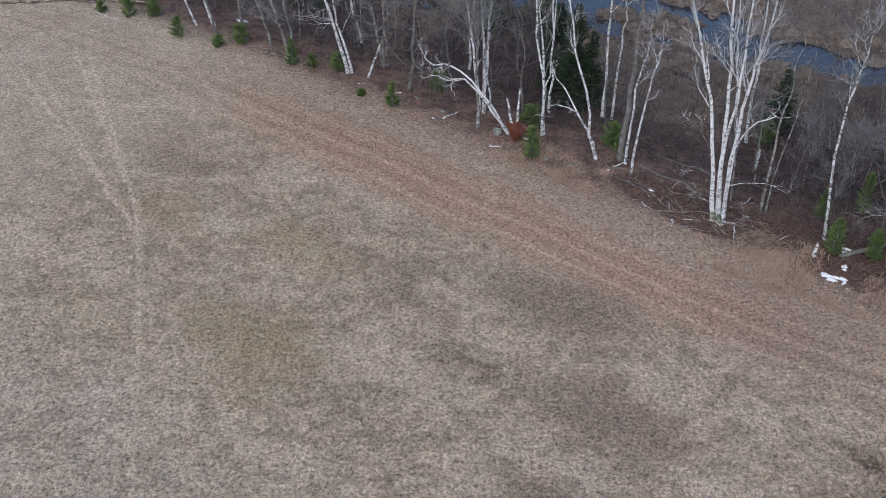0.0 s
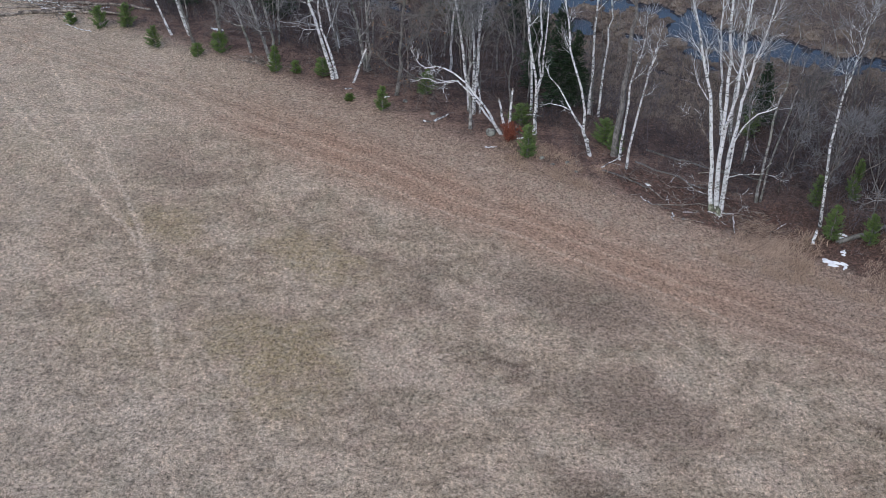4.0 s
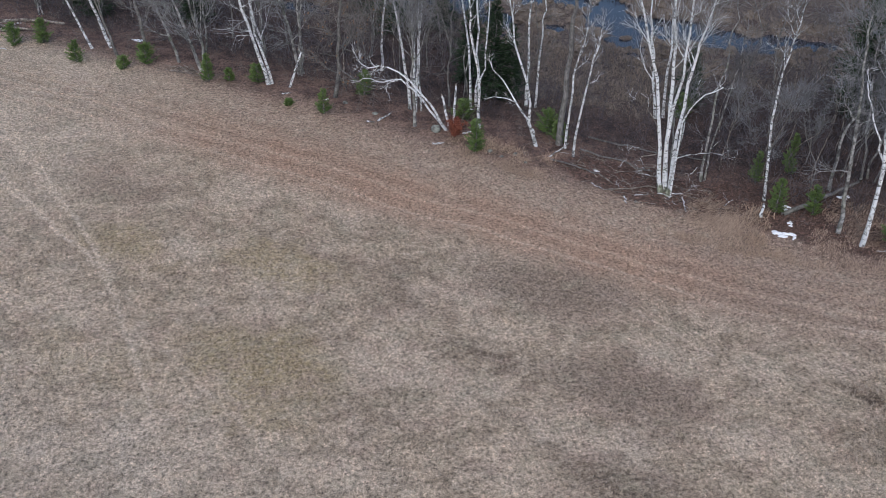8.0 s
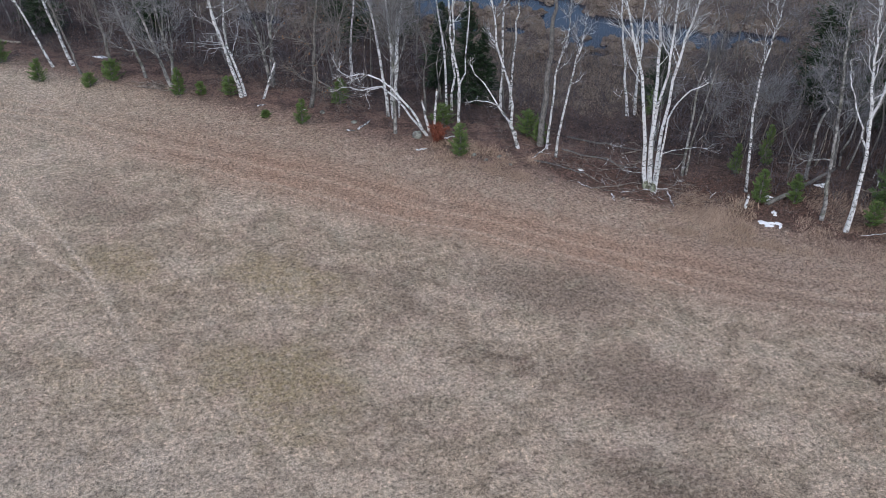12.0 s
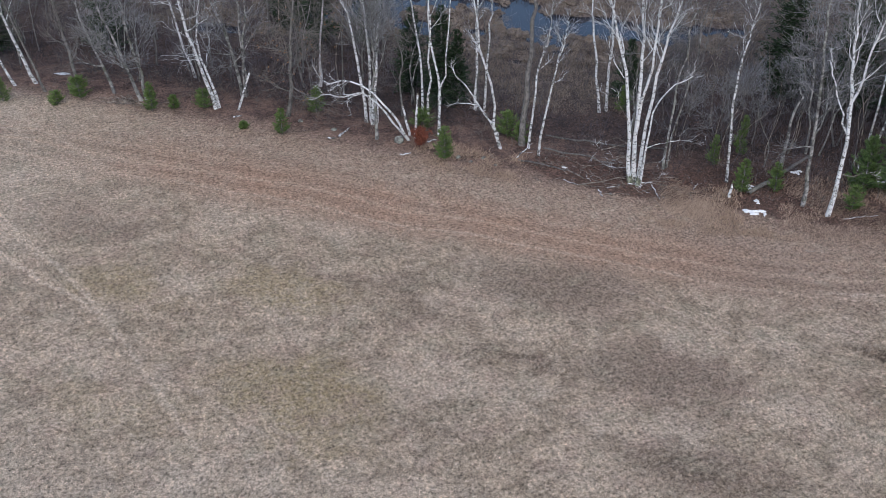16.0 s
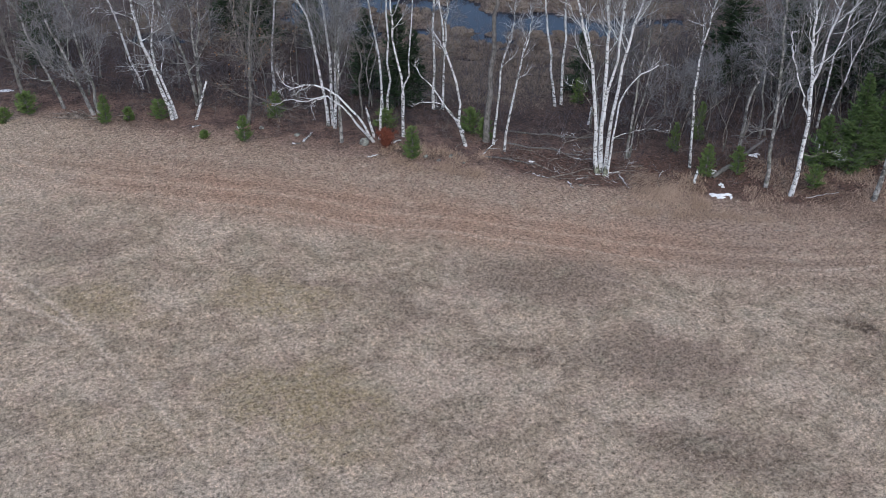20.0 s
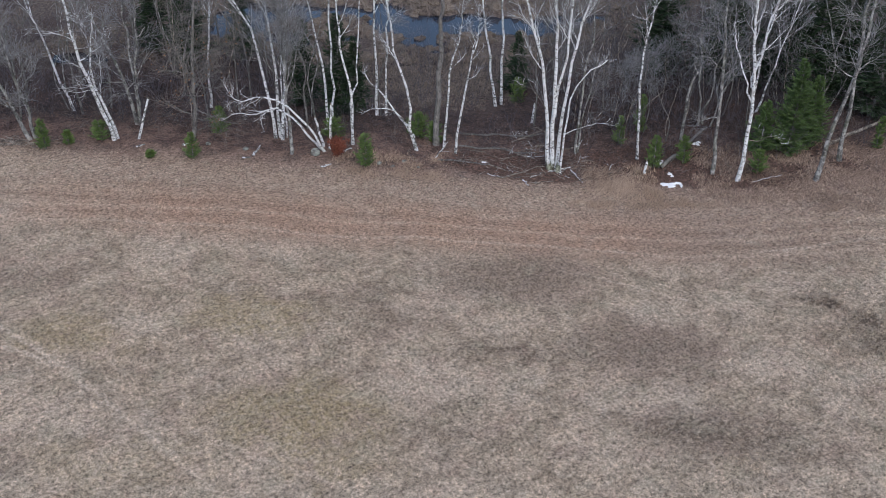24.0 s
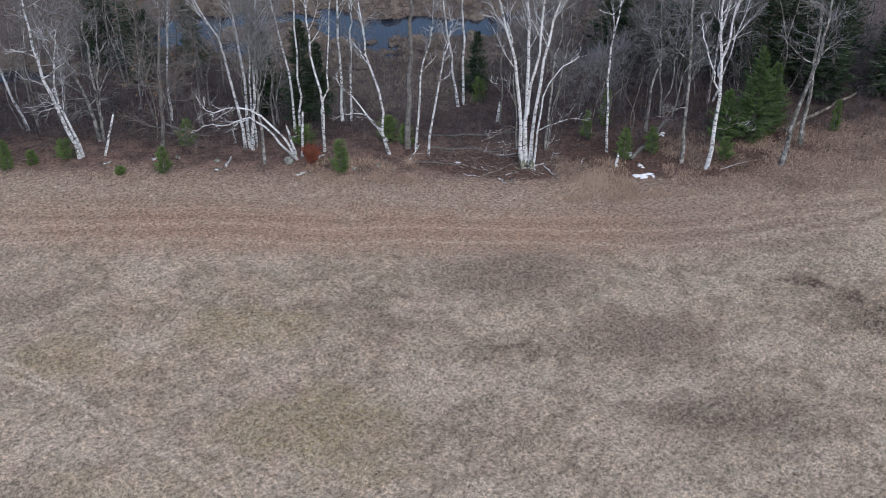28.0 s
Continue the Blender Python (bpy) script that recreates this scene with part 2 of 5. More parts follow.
def field_colour(k):
    """The pattern of the dead grass over the whole ground, by its place."""
    flat = k.vec("MULTIPLY", k.place, (1, 1, 0))
    big = k.noise(0.16, 4, 0.6, flat)
    mid = k.noise(0.7, 4, 0.65, flat)
    small = k.noise(3.2, 4, 0.7, flat)
    u = k.vec("DOT_PRODUCT", flat, (U[0], U[1], 0), out=1)
    v = k.vec("DOT_PRODUCT", flat, (V[0], V[1], 0), out=1)
    wave = k.math("MULTIPLY_ADD", big, 5.0, -2.5)
    ripple = k.math("MULTIPLY_ADD", mid, 2.0, -1.0)
    vw = k.math("ADD", v, k.math("ADD", k.math("MULTIPLY", wave, 0.5), k.math("MULTIPLY", ripple, 0.6)))
    uw = k.math("ADD", u, k.math("ADD", k.math("MULTIPLY", wave, 1.2), k.math("MULTIPLY", ripple, 2.2)))
    vb = k.math("ADD", v, k.math("ADD", wave, k.math("MULTIPLY", k.math("MULTIPLY_ADD", k.noise(0.45, 3, 0.6, k.vec("ADD", flat, (31.0, 17.0, 0))), 2.0, -1.0), 2.6)))
    col = k.mix(k.step(mid, 0.36, 0.62), (0.370, 0.294, 0.220), STRAW)
    col = k.mix(k.math("MULTIPLY", k.step(big, 0.48, 0.62), 0.5), col, (0.66, 0.545, 0.435))
    spots = k.noise(1.5, 4, 0.65, k.vec("ADD", flat, (57.0, -23.0, 0)))
    col = k.mix(k.math("MULTIPLY", k.step(spots, 0.54, 0.66), 0.55), col, (0.240, 0.188, 0.145))
    col = k.mix(k.math("MULTIPLY", k.step(spots, 0.46, 0.34), 0.5), col, (0.72, 0.60, 0.475))
    for list_, tone in ((BROWN, (0.345, 0.256, 0.202)), (GREEN, OLIVE), (DARK, UMBER), (BARE, (0.120, 0.090, 0.070)), (PALE, (0.70, 0.575, 0.455))):
        for cu, cv, ru, rv, s in list_:
            a = k.math("DIVIDE", k.math("SUBTRACT", uw, cu), ru)
            b = k.math("DIVIDE", k.math("SUBTRACT", vb, cv), rv)
            d = k.math("ADD", k.math("MULTIPLY", a, a), k.math("MULTIPLY", b, b))
            m = k.math("MULTIPLY", k.step(d, 1.6, 0.0), k.math("MULTIPLY", k.step(small, 0.3, 0.6), s) if list_ is not BROWN else s)
            col = k.mix(m, col, tone)
    col = k.mix(k.math("MULTIPLY", k.step(uw, -46, -66), 0.4), col, (0.64, 0.55, 0.45))
    cast = k.noise(0.55, 3, 0.6, k.vec("ADD", flat, (-40.0, 63.0, 0)))
    col = k.mix(k.math("MULTIPLY", k.step(cast, 0.52, 0.68), 0.4), col, (0.47, 0.345, 0.275))
    col = k.mix(k.math("MULTIPLY", k.step(cast, 0.46, 0.32), 0.35), col, (0.405, 0.36, 0.265))
    col = k.mix(k.math("MULTIPLY", k.step(vw, 28, 18), 0.22), col, (0.60, 0.53, 0.45))
    # the tawny strip along the wood, with wheel marks in it
    strip = k.math("MULTIPLY", k.step(vw, 42.5, 50.0), k.math("MULTIPLY_ADD", k.step(u, -72, -45), 0.78, 0.1))
    brown = k.math("MULTIPLY", k.math("MULTIPLY", strip, k.step(uw, 12.0, -4.0)), k.math("MULTIPLY_ADD", k.step(spots, 0.36, 0.62), 0.6, 0.42))
    col = k.mix(brown, col, (0.420, 0.307, 0.240))
    rust = k.math("MULTIPLY", k.math("MULTIPLY", k.step(vw, 44.0, 47.2), k.step(vw, 52.5, 49.0)), k.math("MULTIPLY", k.step(uw, -8.0, -17.0), k.step(uw, -62.0, -44.0)))
    col = k.mix(k.math("MULTIPLY", rust, k.math("MULTIPLY_ADD", k.step(k.noise(0.4, 3, 0.6, k.vec("ADD", flat, (71.0, 5.0, 0))), 0.25, 0.65), 0.45, 0.28)), col, TAWNY)
    slow = k.math("ADD", v, k.math("MULTIPLY_ADD", k.noise(0.08, 2, 0.5, flat), 3.0, -1.5))
    for at, width, tone, s in ((46.6, 0.30, (0.60, 0.47, 0.365), 0.85), (48.5, 0.28, (0.60, 0.455, 0.34), 0.85), (50.3, 0.26, (0.56, 0.42, 0.31), 0.6), (47.6, 0.4, (0.27, 0.185, 0.135), 0.35), (49.4, 0.4, (0.26, 0.175, 0.128), 0.4), (51.2, 0.3, (0.27, 0.185, 0.135), 0.25)):
        d = k.math("ABSOLUTE", k.math("SUBTRACT", slow, at))
        m = k.math("MULTIPLY", k.math("MULTIPLY", k.step(d, width, 0.05), k.step(small, 0.3, 0.65)), s)
        col = k.mix(k.math("MULTIPLY", m, k.step(u, 12, 0)), col, tone)
    # pale wheel tracks crossing the field
    for (u0, v0), (u1, v1), width, far in (((-72.2, 46.3), (-54.5, 36.4), 0.20, 0.9), ((-70.6, 46.4), (-47.8, 32.6), 0.20, 0.9), ((-72, 41.0), (-47.6, 32.1), 0.22, 1.0), ((-70, 41.6), (-52.0, 33.7), 0.20, 0.8), ((-76, 41.4), (-60, 35.8), 0.2, 0.5), ((-66.9, 39.6), (-57.9, 44.7), 0.2, 0.75), ((-64.0, 51.2), (-56.4, 47.3), 0.25, 0.6), ((-48.5, 33.0), (-38.5, 24.6), 0.18, 0.6), ((-41, 26.6), (-31, 17.8), 0.2, 0.55), ((-39.5, 27.4), (-29.5, 23.4), 0.2, 0.4), ((-6, 47.2), (2.2, 48.4), 0.22, 0.6), ((-17.5, 43.0), (-12.5, 40.8), 0.2, 0.6)):
        l = math.hypot(u1 - u0, v1 - v0)
        nu, nv = -(v1 - v0) / l, (u1 - u0) / l
        d = k.math("ADD", k.math("MULTIPLY", k.math("SUBTRACT", u, u0), nu), k.math("MULTIPLY", k.math("SUBTRACT", v, v0), nv))
        d = k.math("ABSOLUTE", k.math("ADD", d, k.math("MULTIPLY", ripple, 0.5)))
        run = k.math("MULTIPLY", k.step(u, u1 + 2.5, u1 - 1.5), k.step(u, u0 - 3, u0 + 1))
        m = k.math("MULTIPLY", k.math("MULTIPLY", k.step(d, width * 1.5, 0.03), k.step(small, 0.34, 0.6)), k.math("MULTIPLY", run, k.math("MULTIPLY", k.step(spots, 0.31, 0.53), far)))
        col = k.mix(m, col, (0.74, 0.62, 0.50))
    return flat, u, v, vw, big, mid, small, col


def clumps(k, flat):
    """Light tufts and dark gaps of the mown grass, at two sizes."""
    fine = k.step(k.noise(4.8, 3, 0.65, flat), 0.36, 0.64)
    loose = k.step(k.noise(2.4, 3, 0.7, k.vec("ADD", flat, (13.0, -29.0, 0))), 0.34, 0.66)
    return k.math("ADD", k.math("MULTIPLY", fine, 0.46), k.math("MULTIPLY", loose, 0.22))


def ground_material():
    k = Nodes("dead_grass_and_leaf_litter", 0.92, 0.15)
    flat, u, v, vw, big, mid, small, col = field_colour(k)
    grain = k.noise(5.5, 3, 0.7, flat)
    fine = k.noise(15, 2, 0.75, flat)
    wood = k.mix(k.step(mid, 0.35, 0.62), LITTER_DARK, LITTER)
    wood = k.mix(k.math("MULTIPLY", k.step(small, 0.55, 0.75), 0.5), wood, (0.33, 0.235, 0.185))
    edge = k.step(k.math("ADD", vw, k.math("MULTIPLY", k.step(u, -13, -2), 2.4)), 52.8, 58.0)
    rough = k.math("MULTIPLY", k.step(u, -8.5, -4.0), k.math("MULTIPLY", k.step(vw, 63.5, 58.5), k.step(small, 0.38, 0.58)))
    wood = k.mix(k.math("MULTIPLY", rough, 0.85), wood, (0.36, 0.265, 0.205))
    col = k.mix(edge, col, wood)
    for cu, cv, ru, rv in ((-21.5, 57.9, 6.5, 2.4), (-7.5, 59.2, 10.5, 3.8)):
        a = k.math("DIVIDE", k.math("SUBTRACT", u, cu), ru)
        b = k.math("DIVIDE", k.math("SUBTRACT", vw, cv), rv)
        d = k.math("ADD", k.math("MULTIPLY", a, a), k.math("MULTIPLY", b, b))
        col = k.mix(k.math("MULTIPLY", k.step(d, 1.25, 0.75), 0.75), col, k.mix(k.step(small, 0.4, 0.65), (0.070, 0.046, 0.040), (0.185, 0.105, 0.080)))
    glade = k.math("MULTIPLY", k.step(u, -44, -38), k.step(u, -19, -25))
    marsh = k.mix(k.step(small, 0.35, 0.65), (0.095, 0.074, 0.066), SEDGE)
    # shade under trees and brush put into the floor colour, deepening from v 59.5
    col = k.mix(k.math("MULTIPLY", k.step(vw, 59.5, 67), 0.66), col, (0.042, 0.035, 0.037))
    col = k.mix(k.math("MULTIPLY", k.step(k.math("MULTIPLY_ADD", glade, 9.0, vw), 75, 83), k.math("MAXIMUM", k.step(big, 0.3, 0.5), glade)), col, marsh)
    gain = k.math("ADD", k.math("MULTIPLY", k.step(grain, 0.40, 0.60), 0.40), k.math("MULTIPLY", k.step(fine, 0.42, 0.58), 0.56))
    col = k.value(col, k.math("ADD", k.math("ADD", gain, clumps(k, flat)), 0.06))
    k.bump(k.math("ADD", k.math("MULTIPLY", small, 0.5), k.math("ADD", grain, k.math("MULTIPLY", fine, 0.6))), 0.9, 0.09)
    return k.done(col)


def tuft_material():
    k = Nodes("dead_grass_blades", 0.85, 0.2)
    flat, u, v, *rest, col = field_colour(k)
    near_wood = k.step(v, 46, 53)
    spread = k.math("MULTIPLY_ADD", near_wood, -0.25, 0.95)
    least = k.math("ADD", clumps(k, flat), 0.32)
    return k.done(k.value(col, k.math("MULTIPLY_ADD", k.math("POWER", k.island(), 2.5), spread, least)))


def birch_material(name="white_birch_bark", low=0.51, grey_=0.65):
    k = Nodes(name, 0.65, 0.3)
    stretched = k.vec("MULTIPLY", k.place, (2.0, 2.0, 3.4))
    marks = k.step(k.noise(1.5, 4, 0.75, stretched, 0.9), low, low + 0.035)
    blotch = k.step(k.noise(1.1, 3, 0.6, k.vec("MULTIPLY", k.place, (1.0, 1.0, 1.8))), 0.55, 0.68)
    col = k.mix(k.noise(2.5, 3, 0.6), (0.65, 0.665, 0.69), (0.88, 0.90, 0.93))
    col = k.mix(k.math("MULTIPLY", blotch, grey_), col, (0.30, 0.29, 0.285))
    col = k.mix(k.math("MULTIPLY", marks, 0.88), col, (0.055, 0.05, 0.048))
    k.bump(marks, 0.3, 0.01)
    return k.done(col)


def bark_material(name, light, dark, moss=0.0, mottle=1.0):
    k = Nodes(name, 0.85, 0.2)
    ridges = k.noise(5.0, 4, 0.65, k.vec("MULTIPLY", k.place, (3.0, 3.0, 0.6)))
    col = k.mix(k.step(ridges, 0.35, 0.65), dark, light)
    col = k.mix(k.math("MULTIPLY", k.step(k.noise(2.6, 4, 0.65), 0.50, 0.58), 0.75 * mottle), col, tuple(min(1, c * 1.65) for c in light))
    col = k.mix(k.math("MULTIPLY", k.step(k.noise(1.7, 4, 0.65, k.vec("ADD", k.place, (9.0, 4.0, 2.0))), 0.52, 0.60), 0.8 * mottle), col, tuple(c * 0.5 for c in dark))
    if moss:
        col = k.mix(k.math("MULTIPLY", k.step(k.noise(0.9, 2, 0.5), 0.5, 0.65), moss), col, (0.19, 0.21, 0.14))
    k.bump(ridges, 0.6, 0.03)
    return k.done(col)


def twig_material(name, light, dark):
    k = Nodes(name, 0.85, 0.15)
    return k.done(k.value(k.mix(k.noise(0.8, 2, 0.5), dark, light), k.math("MULTIPLY_ADD", k.island(), 0.7, 0.65)))


def needle_material(name, light, dark):
    k = Nodes(name, 0.7, 0.25)
    return k.done(k.mix(k.math("MULTIPLY_ADD", k.island(), 0.7, k.math("MULTIPLY", k.noise(2.0, 2, 0.5), 0.4)), dark, light))


def leaf_material(name, light, dark):
    k = Nodes(name, 0.8, 0.2)
    return k.done(k.mix(k.island(), dark, light))


GROUND = ground_material()
TUFT = tuft_material()
BIRCH = birch_material()
MOTTLED_BIRCH = birch_material("mottled_birch_bark", 0.485, 0.9)
CLEAN_BIRCH = birch_material("clean_white_birch_bark", 0.54, 0.5)
GREY_BARK = bark_material("grey_bark", (0.285, 0.28, 0.278), (0.100, 0.098, 0.096), 0.3)
DARK_BARK = bark_material("dark_oak_bark", (0.225, 0.215, 0.21), (0.085, 0.080, 0.078), 0.15, 0.45)
DEAD_WOOD = bark_material("weathered_dead_wood", (0.27, 0.238, 0.21), (0.105, 0.088, 0.078))
MOSS = bark_material("grey_green_moss", (0.27, 0.285, 0.22), (0.10, 0.105, 0.075))
BIRCH_TWIG = twig_material("birch_twigs", (0.46, 0.455, 0.47), (0.15, 0.14, 0.145))
OAK_TWIG = twig_material("oak_twigs", (0.33, 0.295, 0.275), (0.13, 0.112, 0.104))
GREY_TWIG = twig_material("grey_twigs", (0.40, 0.40, 0.42), (0.16, 0.16, 0.17))
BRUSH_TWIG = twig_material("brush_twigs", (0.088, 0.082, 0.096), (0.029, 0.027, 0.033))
DEAD_TWIG = twig_material("dead_twigs", (0.34, 0.31, 0.29), (0.12, 0.104, 0.096))
RUSSET_TWIG = twig_material("russet_twigs", (0.185, 0.145, 0.135), (0.078, 0.060, 0.058))
ALDER_TWIG = twig_material("alder_twigs", (0.195, 0.182, 0.200), (0.080, 0.072, 0.082))
PINE_NEEDLE = needle_material("young_pine_needles", (0.185, 0.265, 0.080), (0.052, 0.092, 0.034))
SPRUCE_NEEDLE = needle_material("spruce_needles", (0.050, 0.085, 0.040), (0.012, 0.024, 0.015))
FIR_NEEDLE = needle_material("fir_needles", (0.165, 0.250, 0.085), (0.046, 0.086, 0.034))
WEED = twig_material("dead_weeds", (0.56, 0.47, 0.38), (0.30, 0.24, 0.19))
RED_LEAF = leaf_material("dry_red_leaves", (0.31, 0.105, 0.065), (0.13, 0.042, 0.030))
LEAF = leaf_material("fallen_leaves", (0.27, 0.175, 0.140), (0.075, 0.052, 0.047))
MARSH_BLADE = leaf_material("marsh_sedge_blades", (0.36, 0.298, 0.250), (0.155, 0.124, 0.108))
OAK_LEAF = leaf_material("dry_oak_leaves", (0.42, 0.22, 0.10), (0.22, 0.11, 0.06))
SEDGE_BLADE = leaf_material("dry_sedge", (0.56, 0.420, 0.315), (0.28, 0.195, 0.148))
ROUGH_BLADE = leaf_material("rough_wood_grass", (0.50, 0.37, 0.285), (0.20, 0.14, 0.11))


def water_material():
    k = Nodes("dark_pond_water", 0.06, 0.5)
    k.bump(k.noise(2.5, 3, 0.5), 0.06, 0.02)
    return k.done((0.026, 0.036, 0.056))


def snow_material():
    k = Nodes("old_snow", 0.55, 0.4)
    k.bump(k.noise(9, 3, 0.6), 0.4, 0.03)
    return k.done(k.mix(k.noise(5, 3, 0.6), (0.82, 0.85, 0.89), (0.93, 0.94, 0.96)))


def rock_material():
    k = Nodes("lichened_rock", 0.85, 0.25)
    k.bump(k.noise(12, 4, 0.6), 0.6, 0.02)
    return k.done(k.mix(k.step(k.noise(4, 4, 0.6), 0.4, 0.6), (0.13, 0.125, 0.12), (0.30, 0.32, 0.29)))


def tussock_material():
    k = Nodes("sedge_hummock", 0.9, 0.15)
    straw = k.noise(14, 3, 0.7, k.vec("MULTIPLY", k.place, (1, 1, 0.4)))
    k.bump(straw, 0.9, 0.06)
    return k.done(k.mix(k.step(straw, 0.35, 0.65), (0.105, 0.080, 0.064), k.mix(k.island(), (0.200, 0.165, 0.142), (0.330, 0.280, 0.238))))


TUSSOCK = tussock_material()
WATER_MAT, SNOW, ROCK = water_material(), snow_material(), rock_material()

# ------------------------------------------------------------------ ground and water
def graded(a, b, step_, far):
    """Even steps between a and b, then ever longer ones out to far."""
    out = []
    d = step_
    while sum(out) < far:
        d *= 1.35
        out.append(d)
    grow = np.cumsum(out)
    return np.concatenate([(a - grow)[::-1], np.arange(a, b + step_ / 2, step_), b + grow])


def build_ground():
    gu, gv = graded(-95, 45, 0.75, 2600), graded(8, 118, 0.6, 2600)
    uu, vv = np.meshgrid(gu, gv, indexing="ij")
    x, y = xy(uu, vv)
    z = height_uv(uu, vv)
    n, m = uu.shape
    i, j = np.meshgrid(np.arange(n - 1), np.arange(m - 1), indexing="ij")
    a = i * m + j
    g = Geo()
    g.add(np.stack([x, y, z], -1), np.stack([a, a + m, a + m + 1, a + 1], -1))
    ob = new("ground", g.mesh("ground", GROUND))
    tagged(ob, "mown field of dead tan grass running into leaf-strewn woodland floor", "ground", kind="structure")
    w = Geo()
    cu, cv = np.linspace(-95, 25, 25), np.linspace(80, 125, 10)
    a, b = np.meshgrid(cu, cv, indexing="ij")
    x, y = xy(a, b)
    i, j = np.meshgrid(np.arange(24), np.arange(9), indexing="ij")
    q = i * 10 + j
    w.add(np.stack([x, y, np.full_like(x, WATER)], -1), np.stack([q, q + 10, q + 11, q + 1], -1))
    tagged(new("water", w.mesh("water", WATER_MAT)), "still dark pond reflecting the pale blue sky", "pond", kind="structure")


build_ground()


# ------------------------------------------------------------------ trees
def stem_line(points, lean, height_, k=14, wig=0.05, r=rng):
    """A stem through (along the edge, up) points, drawn out to its full height; lean: metres towards the field for each metre up."""
    p = [tuple(q) for q in points]
    if height_ and height_ > p[-1][1]:
        (a0, z0), (a1, z1) = p[-2], p[-1]
        slope = np.clip((a1 - a0) / max(z1 - z0, 0.5), -0.35, 0.35)
        more = height_ - z1
        p += [(a1 + slope * more * 0.45, z1 + more * 0.5), (a1 + slope * more * 0.75, height_)]
    line = spline([(a, z * (1 + 0.45 * lean)) for a, z in p], k)
    out = np.zeros((k, 3))
    out[:, :2] = line[:, :1] * U[None, :] - (lean * line[:, 1:2]) * V[None, :]
    out[:, 2] = line[:, 1]
    out[1:, :2] += r.normal(size=(k - 1, 2)) * wig
    return out


def crown(stems, radii, r, start, limbs, limb_len, angle, rise, crook, side, twig, thin=0.5):
    """Limbs, branches and twigs on the stems."""
    a, ar = sprout(stems, radii, limbs, start, 0.97, angle, limb_len, 7, rise, crook * 0.6, thin, r, 0.65)
    b, br = sprout(a, ar, side, 0.2, 0.95, 36, limb_len * 0.46, 5, rise * 0.7, crook * 0.75, 0.6, r)
    c, cr = sprout(b, br, twig, 0.15, 0.95, 36, limb_len * 0.36, 3, rise * 0.5, crook * 0.9, 0.65, r)
    tip, tr = sprout(stems, radii, 5, 0.82, 0.99, 25, limb_len * 0.5, 5, rise, crook, 0.6, r)
    return (a, ar), (b, br), (c, cr), (tip, tr)


def tree(name, u, v, stems, label, category, bark, twig_mat, lean=0.1, base_r=0.2, start=0.35, limbs=12, limb_len=3.0, angle=42,
         rise=0.5, crook=0.16, side=5, twigs=4, seed=0, near=True, group="", sides=9, girth=0.8, leaf=0, thick=0.5, wig=0.06):
    """A bare tree: stems are (points, radius at the foot, height)."""
    r = np.random.default_rng(seed + 11)
    root = thing(name, ground_at(u, v, 0.08), label, category, group)
    lines, rads, trunks = [], [], []
    for m, (points, rad, top) in enumerate(stems):
        line = stem_line(points, lean + (0.025 * r.normal() if m else 0), top, wig=wig, r=r)
        if m and points[0][1] < 0.3:
            line[:, :2] += V[None, :] * (0.28 if m % 2 else -0.25)
        t = np.linspace(0, 1, len(line))
        flare = 1 + 0.35 * np.exp(-t * 14)
        radius = rad * girth * flare * (1 - 0.84 * t ** 1.15)
        g = Geo()
        tubes(g, line[None], radius[None], sides, cap=True)
        trunks.append(part("trunk", g, DEAD_WOOD if rad < 0.06 else bark, root))
        lines.append(line)
        rads.append(radius)
    lines, rads = np.array(lines), np.array(rads)
    slim = np.array([rad < 0.14 for _, rad, _ in stems]) & (len(stems) > 1)
    main = crown(lines[~slim], rads[~slim], r, start, limbs, limb_len, angle, rise, crook, side, twigs, thick)
    if slim.any():
        minor = crown(lines[slim], rads[slim], r, 0.35, max(4, limbs // 3), limb_len * 0.45, angle, rise, crook * 1.3, 2, 2, thick)
        main = [(np.concatenate([p[0], q[0]]), np.concatenate([p[1], q[1]])) for p, q in zip(main, minor)]
    (a, ar), (b, br), (c, cr), (tip, tr) = main
    few = max(4, limbs // 3)
    owner = [k for k, thin_ in zip(trunks, slim) if not thin_ for _ in range(limbs)] + [k for k, thin_ in zip(trunks, slim) if thin_ for _ in range(few)]
    if near:
        for i in range(len(a)):
            g = Geo()
            tubes(g, a[i:i + 1], ar[i:i + 1], 6)
            part("limb", g, DEAD_WOOD if ar[i, 0] < 0.018 else bark, owner[i])
        g = Geo()
    else:
        g = Geo()
        tubes(g, a, ar, 5)
    tubes(g, tip, tr, 4)
    tubes(g, b, np.maximum(br, 0.013), 3)
    tagged(part("branchwork", g, bark, root), kind="stuff")
    g = Geo()
    tubes(g, c, np.maximum(cr, 0.0085), 3)
    part("crown", g, twig_mat, root, "bare leafless twigs")
    if leaf:
        at = c.reshape(-1, 3)[r.integers(0, c.shape[0] * c.shape[1], leaf)]
        d = unit(r.normal(size=at.shape)) * 0.075
        e = unit(np.cross(d, r.normal(size=at.shape))) * 0.05
        g = Geo()
        g.add(np.stack([at - d, at + e, at + d, at - e], 1), np.arange(len(at) * 4).reshape(-1, 4))
        tagged(part("dead_leaves", g, OAK_LEAF, root, "few dry orange leaves", False), kind="stuff")
    return root


def birch(u, v, stems, label, **more):
    settings = dict(lean=0.12, start=0.38, limbs=12, limb_len=3.2, angle=38, rise=0.6, crook=0.22, side=5, twigs=4, girth=0.58, thick=0.6)
    settings.update(more)
    return tree("birch_tree", u, v, stems, label, "birch tree", settings.pop("bark", BIRCH), BIRCH_TWIG, **settings)


